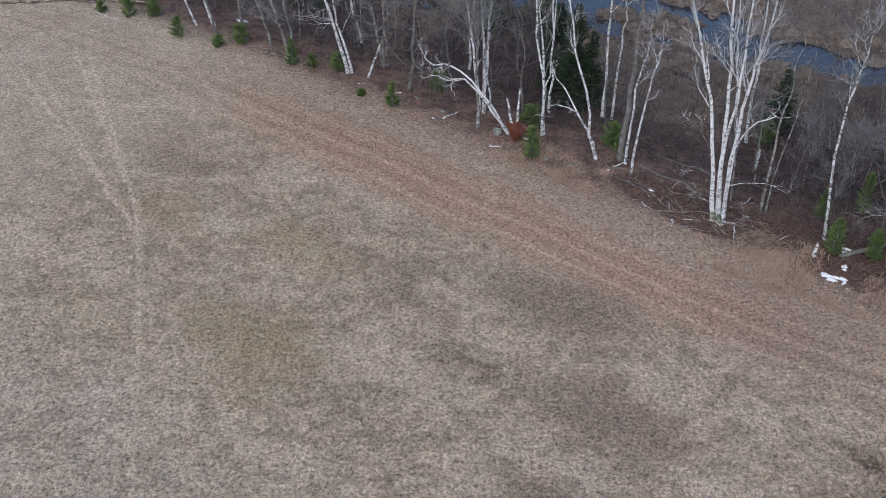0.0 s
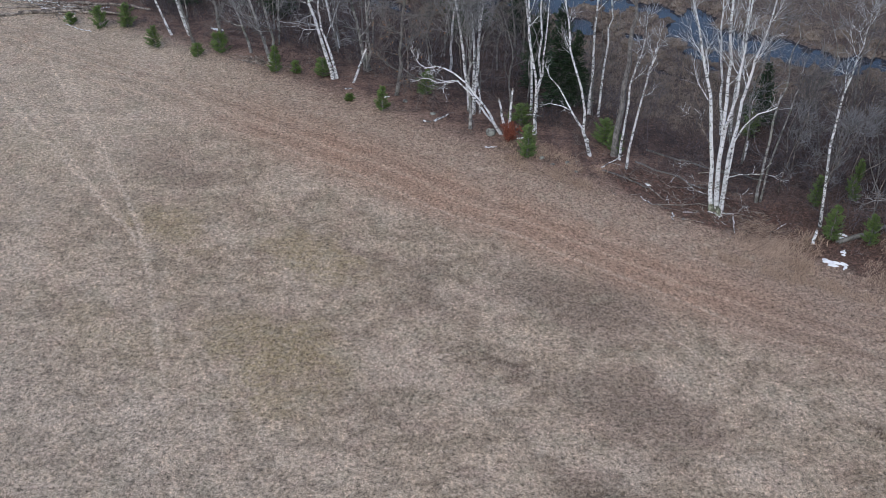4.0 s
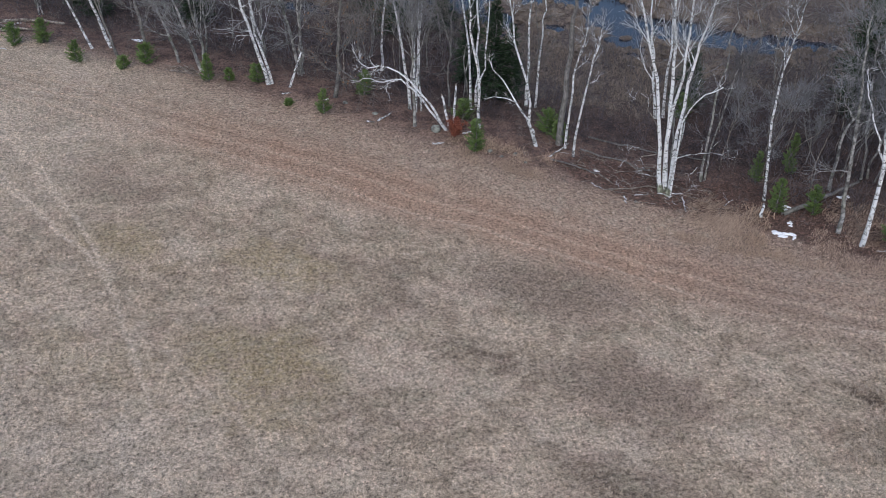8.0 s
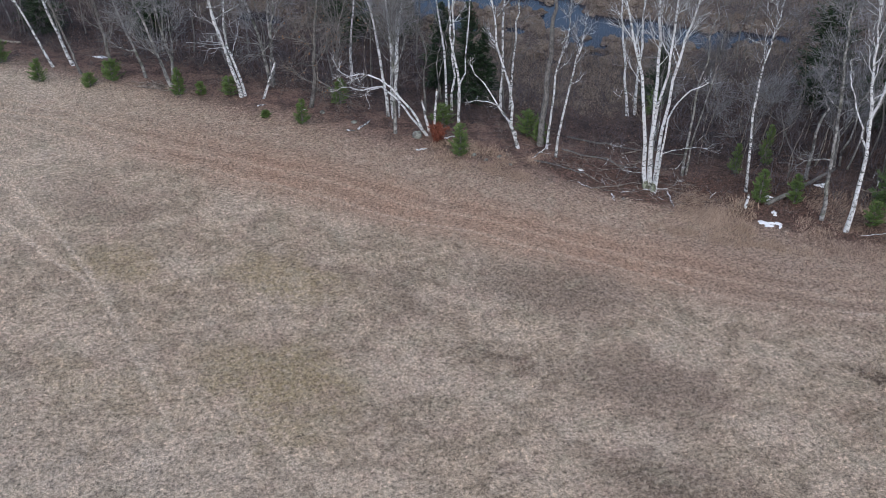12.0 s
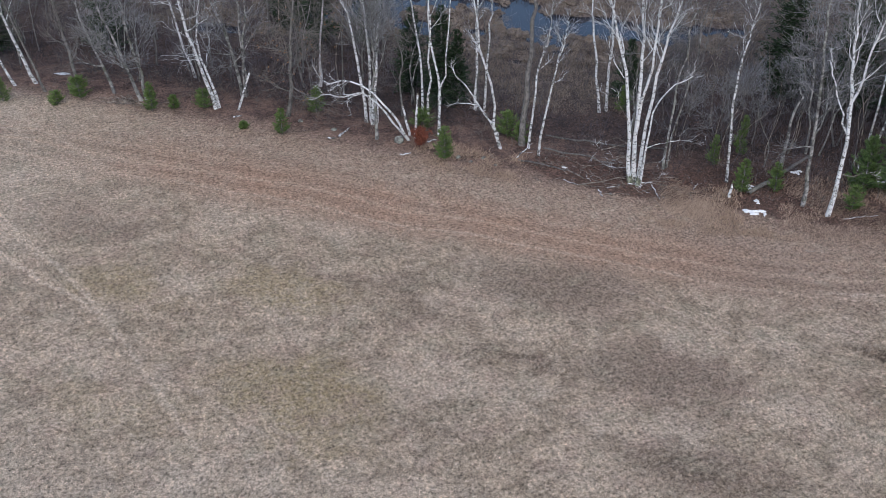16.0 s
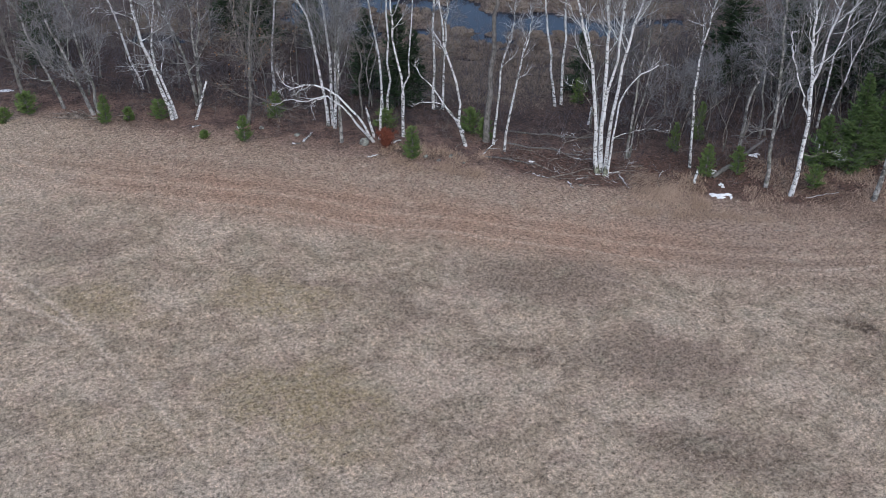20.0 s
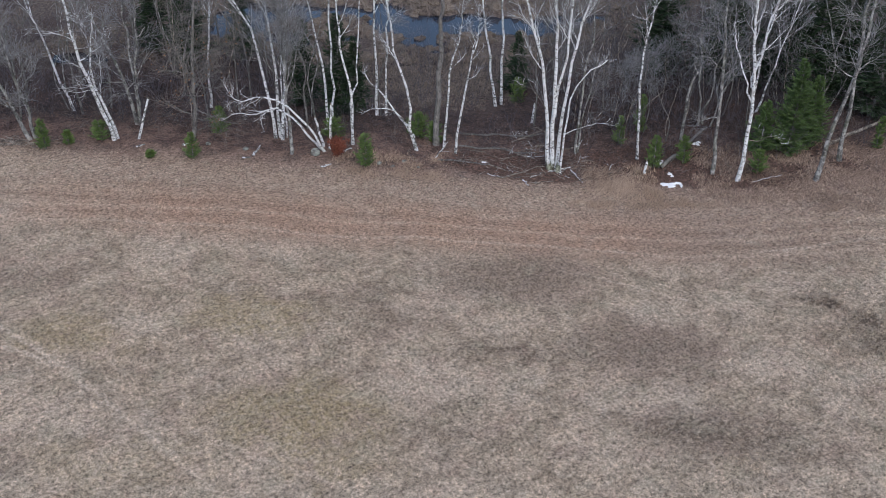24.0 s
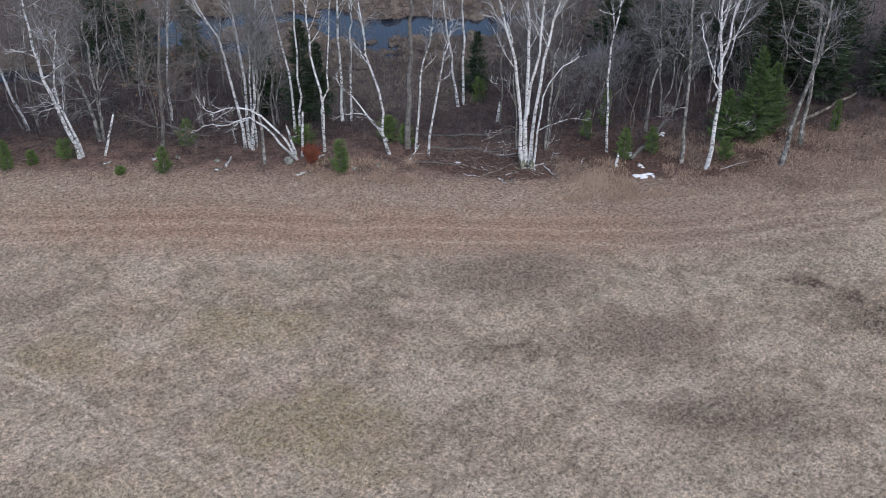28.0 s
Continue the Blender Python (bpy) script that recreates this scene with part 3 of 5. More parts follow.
# the great white birch with stems from one foot
GREAT = birch(-19.9, 57.6, [
    ([(-0.25, 0), (-0.6, 2.0), (-0.95, 6.1), (-1.4, 9.1), (-2.3, 11.9)], 0.27, 18.5),
    ([(-0.05, 0), (-0.2, 4.6), (-0.3, 8.4), (-0.55, 12.0)], 0.28, 20),
    ([(-0.2, 4.4), (-0.1, 6.2), (0.35, 9.2), (0.45, 13.0)], 0.20, 20.5),
    ([(0.3, 0), (0.3, 2.9), (0.7, 7.3), (1.05, 10.2), (1.35, 11.8)], 0.24, 19.5),
    ([(0.45, 0.1), (0.65, 3.4), (0.95, 6.2), (1.7, 7.8), (2.8, 8.6)], 0.13, 9.0),
    ([(0.55, 2.9), (1.5, 3.5), (3.0, 3.9), (4.3, 3.7)], 0.06, 0), ([(-0.5, 3.0), (-1.4, 3.5), (-2.4, 3.0), (-2.9, 2.0)], 0.05, 0),
    ([(-0.45, 2.0), (-1.2, 2.1), (-2.0, 1.4)], 0.045, 0), ([(-0.9, 5.0), (-1.7, 6.3), (-2.9, 6.9)], 0.05, 0), ([(0.8, 1.8), (1.3, 1.9), (2.2, 0.9)], 0.04, 0)],
    "tall many-stemmed white birch at the field's edge", seed=1, limbs=10, start=0.42, limb_len=3.0, girth=0.57, thick=0.5, angle=30, crook=0.26, side=7, twigs=5, bark=CLEAN_BIRCH)
r_m = np.random.default_rng(61)
for du, dv, rad, tall in ((-0.27, 0.0, 0.185, 0.75), (-0.05, 0.28, 0.19, 0.6), (0.3, -0.25, 0.18, 0.85)):
    ring, rows_ = 12, 6
    a = np.linspace(0, 2 * np.pi, ring, endpoint=False)[None, :]
    up = np.linspace(0, 1, rows_)[:, None] * (tall * (0.6 + 0.6 * r_m.random((1, ring))))
    wide = rad * (1.45 - 0.42 * np.linspace(0, 1, rows_)[:, None] ** 0.5) * (1 + 0.12 * r_m.normal(size=(rows_, ring)))
    lean_u = du - 0.12 * up * np.sign(-du)
    pu, pv = lean_u + np.cos(a) * wide, dv - 0.12 * up + np.sin(a) * wide
    i, j = np.meshgrid(np.arange(rows_ - 1), np.arange(ring), indexing="ij")
    g = Geo()
    g.add(np.stack([pu * U[0] + pv * V[0], pu * U[1] + pv * V[1], up], -1), np.stack([i * ring + j, i * ring + (j + 1) % ring, (i + 1) * ring + (j + 1) % ring, (i + 1) * ring + j], -1))
    part("moss", g, MOSS, GREAT, "grey-green moss round the foot")
# the west pair, leaning towards the field
birch(-51.9, 57.4, [
    ([(-0.1, 0), (-0.5, 2.5), (-0.9, 5.3), (-1.0, 7.9), (-0.9, 10.4)], 0.24, 15.5),
    ([(0.05, 0), (-0.25, 2.4), (-0.6, 4.4), (-0.5, 6.0), (0.2, 8.2)], 0.18, 9.5)],
    "leaning twin-stemmed white birch with ragged limbs", seed=2, lean=0.2, limbs=13, start=0.22, angle=62, rise=0.25, crook=0.3, side=4, thick=0.38)
# the birch clump behind the bowed one
birch(-40.3, 59.6, [
    ([(-0.3, 0), (-0.5, 3.7), (-0.9, 6.7), (-1.5, 9.2), (-2.2, 10.8)], 0.19, 16),
    ([(0.0, 0), (0.2, 4.6), (0.0, 8.4), (-0.2, 10.8)], 0.19, 17.5),
    ([(0.25, 0), (1.1, 6.7), (1.6, 10.7)], 0.19, 17.5),
    ([(0.5, 0), (0.55, 4.5), (0.9, 8.0)], 0.12, 13)],
    "clump of slender white birches among grey saplings", seed=3, lean=0.08, start=0.42, limbs=9)
# the bowed birch that reaches over the field
birch(-36.6, 57.8, [
    ([(-0.1, 0), (-0.5, 1.15), (-1.0, 2.25), (-1.97, 3.7), (-3.25, 4.45), (-4.35, 4.5), (-5.2, 4.15), (-5.85, 4.6), (-6.3, 5.5)], 0.165, 0),
    ([(-0.3, 0), (-0.95, 1.15), (-1.65, 2.3), (-2.6, 3.3), (-3.2, 3.6), (-4.0, 3.3), (-5.0, 2.95), (-5.9, 3.1), (-6.8, 2.7)], 0.15, 0),
    ([(-3.1, 3.6), (-3.7, 3.4), (-4.1, 3.0), (-4.3, 2.5), (-4.2, 1.7)], 0.08, 0)],
    "bowed white birch bent over like an arch", seed=4, lean=0.45, start=0.5, limbs=9, limb_len=1.5, rise=0.35, crook=0.3, side=3, twigs=2, bark=CLEAN_BIRCH)
# forked birch
birch(-34.8, 59.4, [
    ([(0, 0), (0.1, 3.5), (-0.4, 7.0), (-0.5, 9.5), (-0.6, 11.6)], 0.17, 16),
    ([(0.02, 0), (0.12, 3.5), (0.5, 5.3), (0.8, 8.3), (1.0, 10.3)], 0.13, 13.5)],
    "forked white birch with sparse limbs", seed=5, lean=0.08, start=0.4, limbs=8, limb_len=2.6)
# leaning birch with a low arm
birch(-30.0, 59.1, [
    ([(0, 0), (-0.5, 1.8), (-0.3, 3.1), (-0.8, 6.2), (-1.4, 8.4), (-1.6, 10.0)], 0.20, 15),
    ([(-0.25, 0.9), (-0.5, 1.8), (-1.3, 2.9), (-2.3, 4.5), (-3.4, 5.9)], 0.139, 6.6),
    ([(-0.5, 1.8), (-0.9, 2.5), (-1.7, 3.4), (-3.0, 3.4), (-4.0, 3.0)], 0.12, 0)],
    "crooked white birch with a low sideways arm", seed=6, lean=0.2, start=0.45, limbs=7, limb_len=2.4, crook=0.24)
# the two thin crooked ones beside the oak
birch(-28.0, 59.8, [([(0, 0), (0.2, 3.3), (0.5, 6.4), (1.0, 8.1), (1.2, 9.7)], 0.15, 11.5)], "thin crooked white birch beside a dark oak", seed=7, lean=0.1, start=0.3, limbs=9, limb_len=1.9, crook=0.26)
birch(-27.1, 59.0, [([(0, 0), (0.4, 4.0), (1.0, 7.1), (1.4, 8.9)], 0.15, 10.5)], "thin crooked white birch with broken twigs", seed=8, lean=0.1, start=0.28, limbs=9, limb_len=1.9, crook=0.26)
# farther birches down the slope
birch(-33.6, 66.6, [([(0, 0), (0.05, 4.8), (0.1, 9.3)], 0.20, 17), ([(0.7, 0), (1.0, 6.6), (1.1, 9.3)], 0.15, 15)], "pair of upright white birches down the slope", seed=9, lean=0.04, start=0.45, near=False)
birch(-23.9, 70.6, [([(0, 0), (-0.5, 4.1), (-1.0, 7.0), (-1.3, 9.4)], 0.19, 17)], "upright white birch down by the marsh", seed=10, lean=0.04, start=0.45, near=False, limbs=9)
birch(-23.4, 71.2, [([(0, 0), (-0.1, 6.3), (-0.2, 9.2)], 0.19, 17.5)], "upright white birch down by the marsh", seed=11, lean=0.02, start=0.45, near=False, limbs=9)
birch(-37.2, 63.5, [([(0, 0), (-0.1, 4.5), (-0.6, 8.3), (-0.9, 11.0)], 0.16, 16), ([(0.35, 0), (0.6, 5.0), (0.75, 11.0)], 0.16, 16.5)], "pair of white birches behind the bowed one", seed=12, lean=0.06, start=0.5, near=False, limbs=9)
birch(-58.4, 66.5, [([(0, 0), (-0.6, 3.4), (-1.2, 7.0), (-1.9, 10.0)], 0.18, 15)], "white birch leaning out of the brush", seed=13, lean=0.1, near=False)
# east of the great birch
birch(-13.4, 59.9, [([(0, 0), (-0.45, 5.5), (-0.5, 8.6), (-0.1, 11.9)], 0.16, 16)], "single slim birch with a mottled stem", seed=14, lean=0.06, start=0.4, limbs=11, limb_len=2.6, crook=0.26, bark=MOTTLED_BIRCH)
birch(-6.6, 56.6, [
    ([(0, 0), (0.05, 4.0), (-0.3, 8.2), (-0.8, 10.9), (-1.0, 12.8)], 0.25, 17),
    ([(-0.22, 7.4), (-0.05, 9.6), (0.3, 12.6)], 0.17, 16.5),
    ([(-0.15, 6.4), (-1.0, 8.4), (-1.9, 10.6)], 0.10, 12),
    ([(0.06, 3.4), (0.9, 3.3), (1.7, 3.7), (2.6, 3.3)], 0.05, 0)],
    "bright white birch forking high up beside grass", seed=15, lean=0.08, start=0.35, limbs=11, limb_len=2.9, angle=42, crook=0.24, bark=CLEAN_BIRCH)
birch(-3.0, 68.5, [([(0, 0), (0.0, 5.2), (0.5, 9.0)], 0.15, 15), ([(0.5, 0), (1.2, 3.5), (2.0, 7.0)], 0.15, 14)], "white birches in the shade of spruces", seed=16, lean=0.05, near=False)
# far west
birch(-67.5, 57.4, [([(0, 0), (-0.5, 3.0), (-1.0, 6.5)], 0.23, 15)], "white birch near the field's far corner", seed=17, lean=0.18, near=False)
birch(-68.8, 56.5, [([(0, 0), (-0.7, 3.0), (-1.6, 6.5)], 0.17, 14)], "leaning white birch near the field's far corner", seed=18, lean=0.2, near=False)
birch(-47.5, 68.0, [([(0, 0), (0.3, 3.5), (0.9, 8.0)], 0.19, 15)], "white birch standing in bare brush", seed=19, lean=0.05, near=False)


def grey(u, v, stems, label, **more):
    settings = dict(lean=0.06, start=0.3, limbs=14, limb_len=3.3, angle=62, rise=0.3, side=6, twigs=5, crook=0.3, wig=0.085)
    settings.update(more)
    return tree("bare_tree", u, v, stems, label, "bare tree", settings.pop("bark", GREY_BARK), settings.pop("twig", GREY_TWIG), **settings)


def oak(u, v, stems, label, **more):
    return grey(u, v, stems, label, bark=DARK_BARK, twig=OAK_TWIG, **more)


oak(-28.6, 60.2, [([(0, 0), (0.3, 5.1), (0.4, 9.1), (0.5, 11.6)], 0.27, 19)], "stout dark oak with a straight bare trunk", seed=30, lean=0.0, start=0.55, limbs=9, limb_len=3.5)
oak(-46.5, 58.3, [([(0, 0), (0.6, 3.4), (0.8, 6.8), (1.7, 11.6)], 0.18, 16)], "dark oak with level twigs and a few dead leaves", seed=31, lean=0.02, start=0.1, limbs=36, limb_len=4.0, angle=72, rise=0.14, side=8, twigs=5, leaf=420)
grey(-39.0, 57.1, [([(0, 0), (0.1, 4.5), (0.1, 7.0)], 0.14, 11)], "short mossy grey trunk at the field's edge", seed=32, start=0.3, limb_len=4.4, limbs=30, rise=0.9, angle=34, side=6)
grey(-8.2, 57.7, [([(0, 0), (-0.2, 3.6), (-0.6, 8.7), (-1.0, 12.8)], 0.17, 16.5)], "grey maple with a lichen-mottled trunk", seed=33, start=0.2, limbs=18, crook=0.26, angle=55, side=7)
grey(-1.2, 56.0, [([(0, 0), (0.3, 4.2), (0.9, 7.7), (1.0, 10.9)], 0.20, 17)], "leaning grey aspen crossing its neighbour", seed=34, start=0.4, lean=0.05)
grey(1.25, 58.8, [([(0, 0), (-0.15, 3.4), (-0.4, 7.0), (-0.7, 11.0)], 0.2, 17)], "grey aspen with a dark foot", seed=35, start=0.35, lean=0.05)
grey(-51.4, 61.0, [([(0, 0), (-0.1, 2.8), (-1.0, 6.0), (-2.2, 9.5)], 0.17, 14), ([(0.2, 0), (0.3, 3.0), (0.4, 8.0)], 0.15, 14), ([(0.3, 0), (0.5, 2.8), (1.2, 7.0)], 0.12, 12)], "many-stemmed grey maple in the brush", seed=36, limbs=16, start=0.18, side=8, crook=0.24)
grey(-58.0, 56.9, [([(0, 0), (-0.7, 3.0), (-1.4, 6.0)], 0.17, 13), ([(0.3, 0), (0.1, 3.5), (-0.1, 7.0)], 0.15, 13)], "grey maples at the field's edge", seed=37, lean=0.12, limbs=17, start=0.15, side=8, crook=0.24)
grey(-60.6, 57.4, [([(0, 0), (-0.6, 3.0), (-1.5, 6.5)], 0.14, 12)], "leaning grey sapling at the field's edge", seed=38, lean=0.1, limbs=16, start=0.15, side=7, near=False)
oak(-63.5, 57.2, [([(0, 0), (-0.3, 3.5), (-0.4, 7.5)], 0.18, 14)], "dark slender oak at the field's edge", seed=39, near=False, limbs=20, start=0.15, side=7, angle=60)
oak(-66.0, 56.3, [([(0, 0), (-0.5, 3.0), (-1.3, 7.0)], 0.13, 12)], "dark leaning oak sapling at the field's edge", seed=40, lean=0.1, near=False)
grey(-18.0, 60.6, [([(0, 0), (0.1, 4.0), (0.4, 8.5)], 0.12, 14), ([(0.2, 0), (0.5, 4.0), (1.1, 8.0)], 0.08, 12)], "thin grey saplings behind the great birch", seed=41, limbs=16, start=0.12, angle=55)
grey(-7.6, 66.5, [([(0, 0), (-0.4, 4.0), (-0.9, 8.0)], 0.15, 14), ([(0.4, 0), (0.7, 4.0), (1.4, 8.0)], 0.14, 13), ([(0.9, 0), (1.5, 4.0), (2.6, 7.0)], 0.12, 12)], "spreading grey maple clump", seed=42, limbs=17, limb_len=3.6, girth=0.55)
grey(-9.5, 63.5, [([(0, 0), (0.1, 4.0), (0.2, 6.0)], 0.15, 7.0)], "broken grey trunk without a top", seed=43, limbs=3, limb_len=1.0, near=False)

# the bare wood behind, thinner with distance
PLACES = []
r_wood = np.random.default_rng(21)
while len(PLACES) < 84:
    pu, pv = r_wood.uniform(-92, 34), r_wood.uniform(60, 84)
    if -44 < pu < -18 and 68 < pv or pu > -17 and pv < 67 or pond_depth(np.array(pu), np.array(pv)) > -1.5:
        continue
    if all((pu - a) ** 2 + (pv - b) ** 2 > 6 for a, b in PLACES) and not (-38 < pu < -21 and pv < 64):
        PLACES.append((pu, pv))
for n, (pu, pv) in enumerate(PLACES):
    tall = r_wood.uniform(9, 16)
    stems = [([(0, 0), (r_wood.normal() * 0.3, tall * 0.25), (r_wood.normal() * 0.6, tall * 0.45), (r_wood.normal() * 0.8, tall * 0.65)], r_wood.uniform(0.055, 0.105), tall)]
    if r_wood.random() < 0.4:
        stems.append(([(0.2, 0), (0.4 + r_wood.normal() * 0.25, tall * 0.3), (0.8 + r_wood.normal() * 0.6, tall * 0.6)], 0.08, tall * 0.9))
    (grey if n % 3 == 0 else oak)(pu, pv, stems, "bare grey tree in the wood behind", seed=100 + n, near=False, limbs=13, limb_len=3.2, side=5, twigs=4, start=0.15, sides=7, wig=0.035, angle=52, group="bare trees of the wood")

THICKET = []
r_wood = np.random.default_rng(33)
while len(THICKET) < 26:
    pu, pv = r_wood.uniform(-19, 1.5), r_wood.uniform(62, 78)
    if all((pu - a) ** 2 + (pv - b) ** 2 > 5 for a, b in THICKET + PLACES):
        THICKET.append((pu, pv))
for n, (pu, pv) in enumerate(THICKET):
    tall = r_wood.uniform(5, 9)
    stems = [([(0.1 * m, 0), (r_wood.normal() * 0.3, tall * 0.3), (r_wood.normal() * 0.7, tall * 0.65)], r_wood.uniform(0.04, 0.065), tall * r_wood.uniform(0.85, 1)) for m in range(1 + n % 2)]
    tree("bare_tree", pu, pv, stems, "small twiggy grey tree in the thicket", "bare tree", DARK_BARK, GREY_TWIG if n % 4 == 0 else ALDER_TWIG, seed=400 + n, near=False, lean=0.03, limbs=15, limb_len=2.6, start=0.12, angle=50, side=6, twigs=4, crook=0.28, sides=5, wig=0.025, group="twiggy trees of the thicket")


# ------------------------------------------------------------------ conifers
def conifer(name, u, v, tall, spread, needles, label, seed=0, gap=0.24, arms=8, bare=0.04, droop=0.25, sprays=14, group="", fat=0.10):
    r = np.random.default_rng(seed + 500)
    root = thing(name, ground_at(u, v, 0.05), label, "conifer", group)
    line = np.zeros((8, 3))
    line[:, 2] = np.linspace(0, tall, 8)
    line[1:, :2] += r.normal(size=(7, 2)) * 0.012 * tall
    g = Geo()
    tubes(g, line[None], np.linspace(0.022 * tall ** 0.8 + 0.01, 0.006, 8)[None], 7)
    part("trunk", g, DARK_BARK, root)
    whorls = max(6, int(tall * (1 - bare) / gap))
    n = whorls * arms
    lev = (np.repeat(np.arange(whorls), arms) + r.random(n)) / whorls
    z = tall * (bare + (1 - bare) * lev)
    ang = r.random(n) * 2 * np.pi
    size = spread * (1 - lev) ** (0.6 if droop < 0 else 0.85) * (0.5 + 0.7 * r.random(n)) * (0.72 + 0.28 * np.minimum(1, lev * 6)) + 0.05 * spread
    k = 5
    t = np.linspace(0, 1, k)[None, :]
    up = (0.55 * lev - droop * (1 - lev))[:, None]
    cx, cy = np.interp(z, line[:, 2], line[:, 0]), np.interp(z, line[:, 2], line[:, 1])
    arms_p = np.stack([cx[:, None] + np.cos(ang)[:, None] * size[:, None] * t, cy[:, None] + np.sin(ang)[:, None] * size[:, None] * t,
                       z[:, None] + size[:, None] * (up * t + 0.22 * t ** 2)], -1)
    g = Geo()
    tubes(g, arms_p[:, ::2], np.linspace(0.012, 0.004, 3)[None].repeat(n, 0) * (0.6 + 0.12 * tall), 3)
    tagged(part("branchwork", g, DARK_BARK, root), kind="stuff")
    # sprays of needles along each branch
    s = 0.12 + 0.88 * r.random((n, sprays))
    i = np.minimum((s * (k - 1)).astype(int), k - 2)
    f = (s * (k - 1) - i)[..., None]
    row = np.arange(n)[:, None]
    at = arms_p[row, i] * (1 - f) + arms_p[row, i + 1] * f
    along = unit(arms_p[:, -1] - arms_p[:, 0])[:, None, :]
    side = unit(np.cross(along, np.array([0, 0, 1.0]))) * np.where(r.random((n, sprays, 1)) < 0.5, -1, 1)
    way = unit(along * 0.75 + side * (0.35 + 0.6 * r.random((n, sprays, 1))) + r.normal(size=(n, sprays, 3)) * 0.22)
    long_ = (0.16 + 0.30 * size[:, None] * (1.1 - s)) * (0.7 + 0.6 * r.random((n, sprays)))
    wide = unit(np.cross(way, r.normal(size=way.shape) * 0.7 + np.array([0, 0, 1.0])))
    at, way, wide, long_ = at.reshape(-1, 3), way.reshape(-1, 3), wide.reshape(-1, 3), long_.reshape(-1, 1)
    w = fat * long_ + 0.006
    pts = np.stack([at, at + way * long_ * 0.45 + wide * w, at + way * long_, at + way * long_ * 0.45 - wide * w - np.array([0, 0, 0.02])], 1)
    q = np.arange(len(at) * 4).reshape(-1, 4)
    g = Geo()
    g.add(pts, q)
    tagged(part("needles", g, needles, root, shade=False), kind="stuff")
    return root


def pine(u, v, tall, spread, seed, label="young bushy green pine at the field's edge"):
    return conifer("young_pine", u, v, tall, spread, PINE_NEEDLE, label, seed, 0.24, 7, 0.02, -0.3, 40, "young pines along the wood", 0.05)


def spruce(u, v, tall, spread, seed, label="dark green spruce in the wood"):
    return conifer("spruce_tree", u, v, tall, spread, SPRUCE_NEEDLE, label, seed, 0.28, 9, 0.05, 0.25, 24, "spruces in the wood")


for pu, pv, tall, spread, seed in ((-33.5, 55.9, 2.6, 0.85, 1), (-45.8, 55.4, 2.0, 0.65, 2), (-12.4, 58.6, 2.6, 0.7, 3), (-10.1, 59.3, 2.3, 0.7, 4),
                                   (-62.8, 56.0, 1.8, 1.1, 5), (-56.4, 55.6, 2.3, 0.65, 6), (-52.9, 57.2, 1.6, 0.85, 7), (-63.8, 54.5, 1.1, 0.7, 8), (-68.0, 53.7, 1.9, 0.75, 9),
                                   (-75.0, 54.2, 1.9, 1.0, 10), (-73.2, 55.6, 2.1, 1.0, 11), (-77.8, 53.4, 1.0, 0.6, 12), (-48.8, 55.2, 0.5, 0.4, 13), (-55.0, 56.4, 1.1, 0.5, 14),
                                   (-5.0, 57.6, 1.9, 0.8, 15), (-44.8, 60.0, 2.1, 0.9, 16), (-36.4, 60.2, 1.7, 1.3, 17), (-30.0, 61.4, 2.0, 1.2, 18), (-14.5, 62.5, 2.4, 0.55, 19), (-28.7, 60.4, 1.8, 0.8, 20),
                                   (4.5, 60.6, 2.6, 0.5, 21), (-12.5, 65.0, 3.2, 0.55, 22), (-22.0, 71.8, 2.2, 0.9, 23)):
    pine(pu, pv, tall, spread, seed)
for pu, pv, tall, spread, seed in ((-36.6, 67.0, 8.5, 2.4, 33), (-35.4, 67.6, 6.5, 1.7, 34), (-47.3, 80.0, 10.5, 1.7, 36),
                                   (-51.5, 78.0, 11.0, 2.8, 37), (-40.0, 70.0, 7.5, 2.2, 38), (-22.0, 74.0, 5.5, 1.7, 39), (4.0, 70.0, 13.0, 3.2, 40), (8.5, 72.0, 14.0, 3.4, 41), (0.0, 74.0, 13.0, 3.2, 42), (-4.0, 76.0, 14.0, 3.4, 43),
                                   (-9.0, 78.0, 13.0, 3.2, 44), (13.0, 69.0, 12.0, 3.0, 45), (18.0, 73.0, 13.0, 3.2, 46), (-55.5, 82.0, 10.0, 2.6, 47), (-70.0, 72.0, 9.0, 2.6, 48), (-79.0, 68.0, 10.0, 2.8, 49), (3.0, 80.0, 14.0, 3.4, 50), (24.0, 68.0, 11.0, 3.0, 51), (6.0, 66.5, 11.5, 2.6, 52), (1.8, 69.5, 12.5, 2.8, 53), (11.5, 66.5, 11.0, 2.8, 54)):
    spruce(pu, pv, tall, spread, seed)


# ------------------------------------------------------------------ brush, grass, leaves
def scatter(n, u0, u1, v0, v1, r):
    return r.uniform(u0, u1, n), r.uniform(v0, v1, n)


def rooted(u, v, sink=0.0):
    x, y = xy(u, v)
    return np.stack([x, y, height_uv(u, v) - sink], -1)


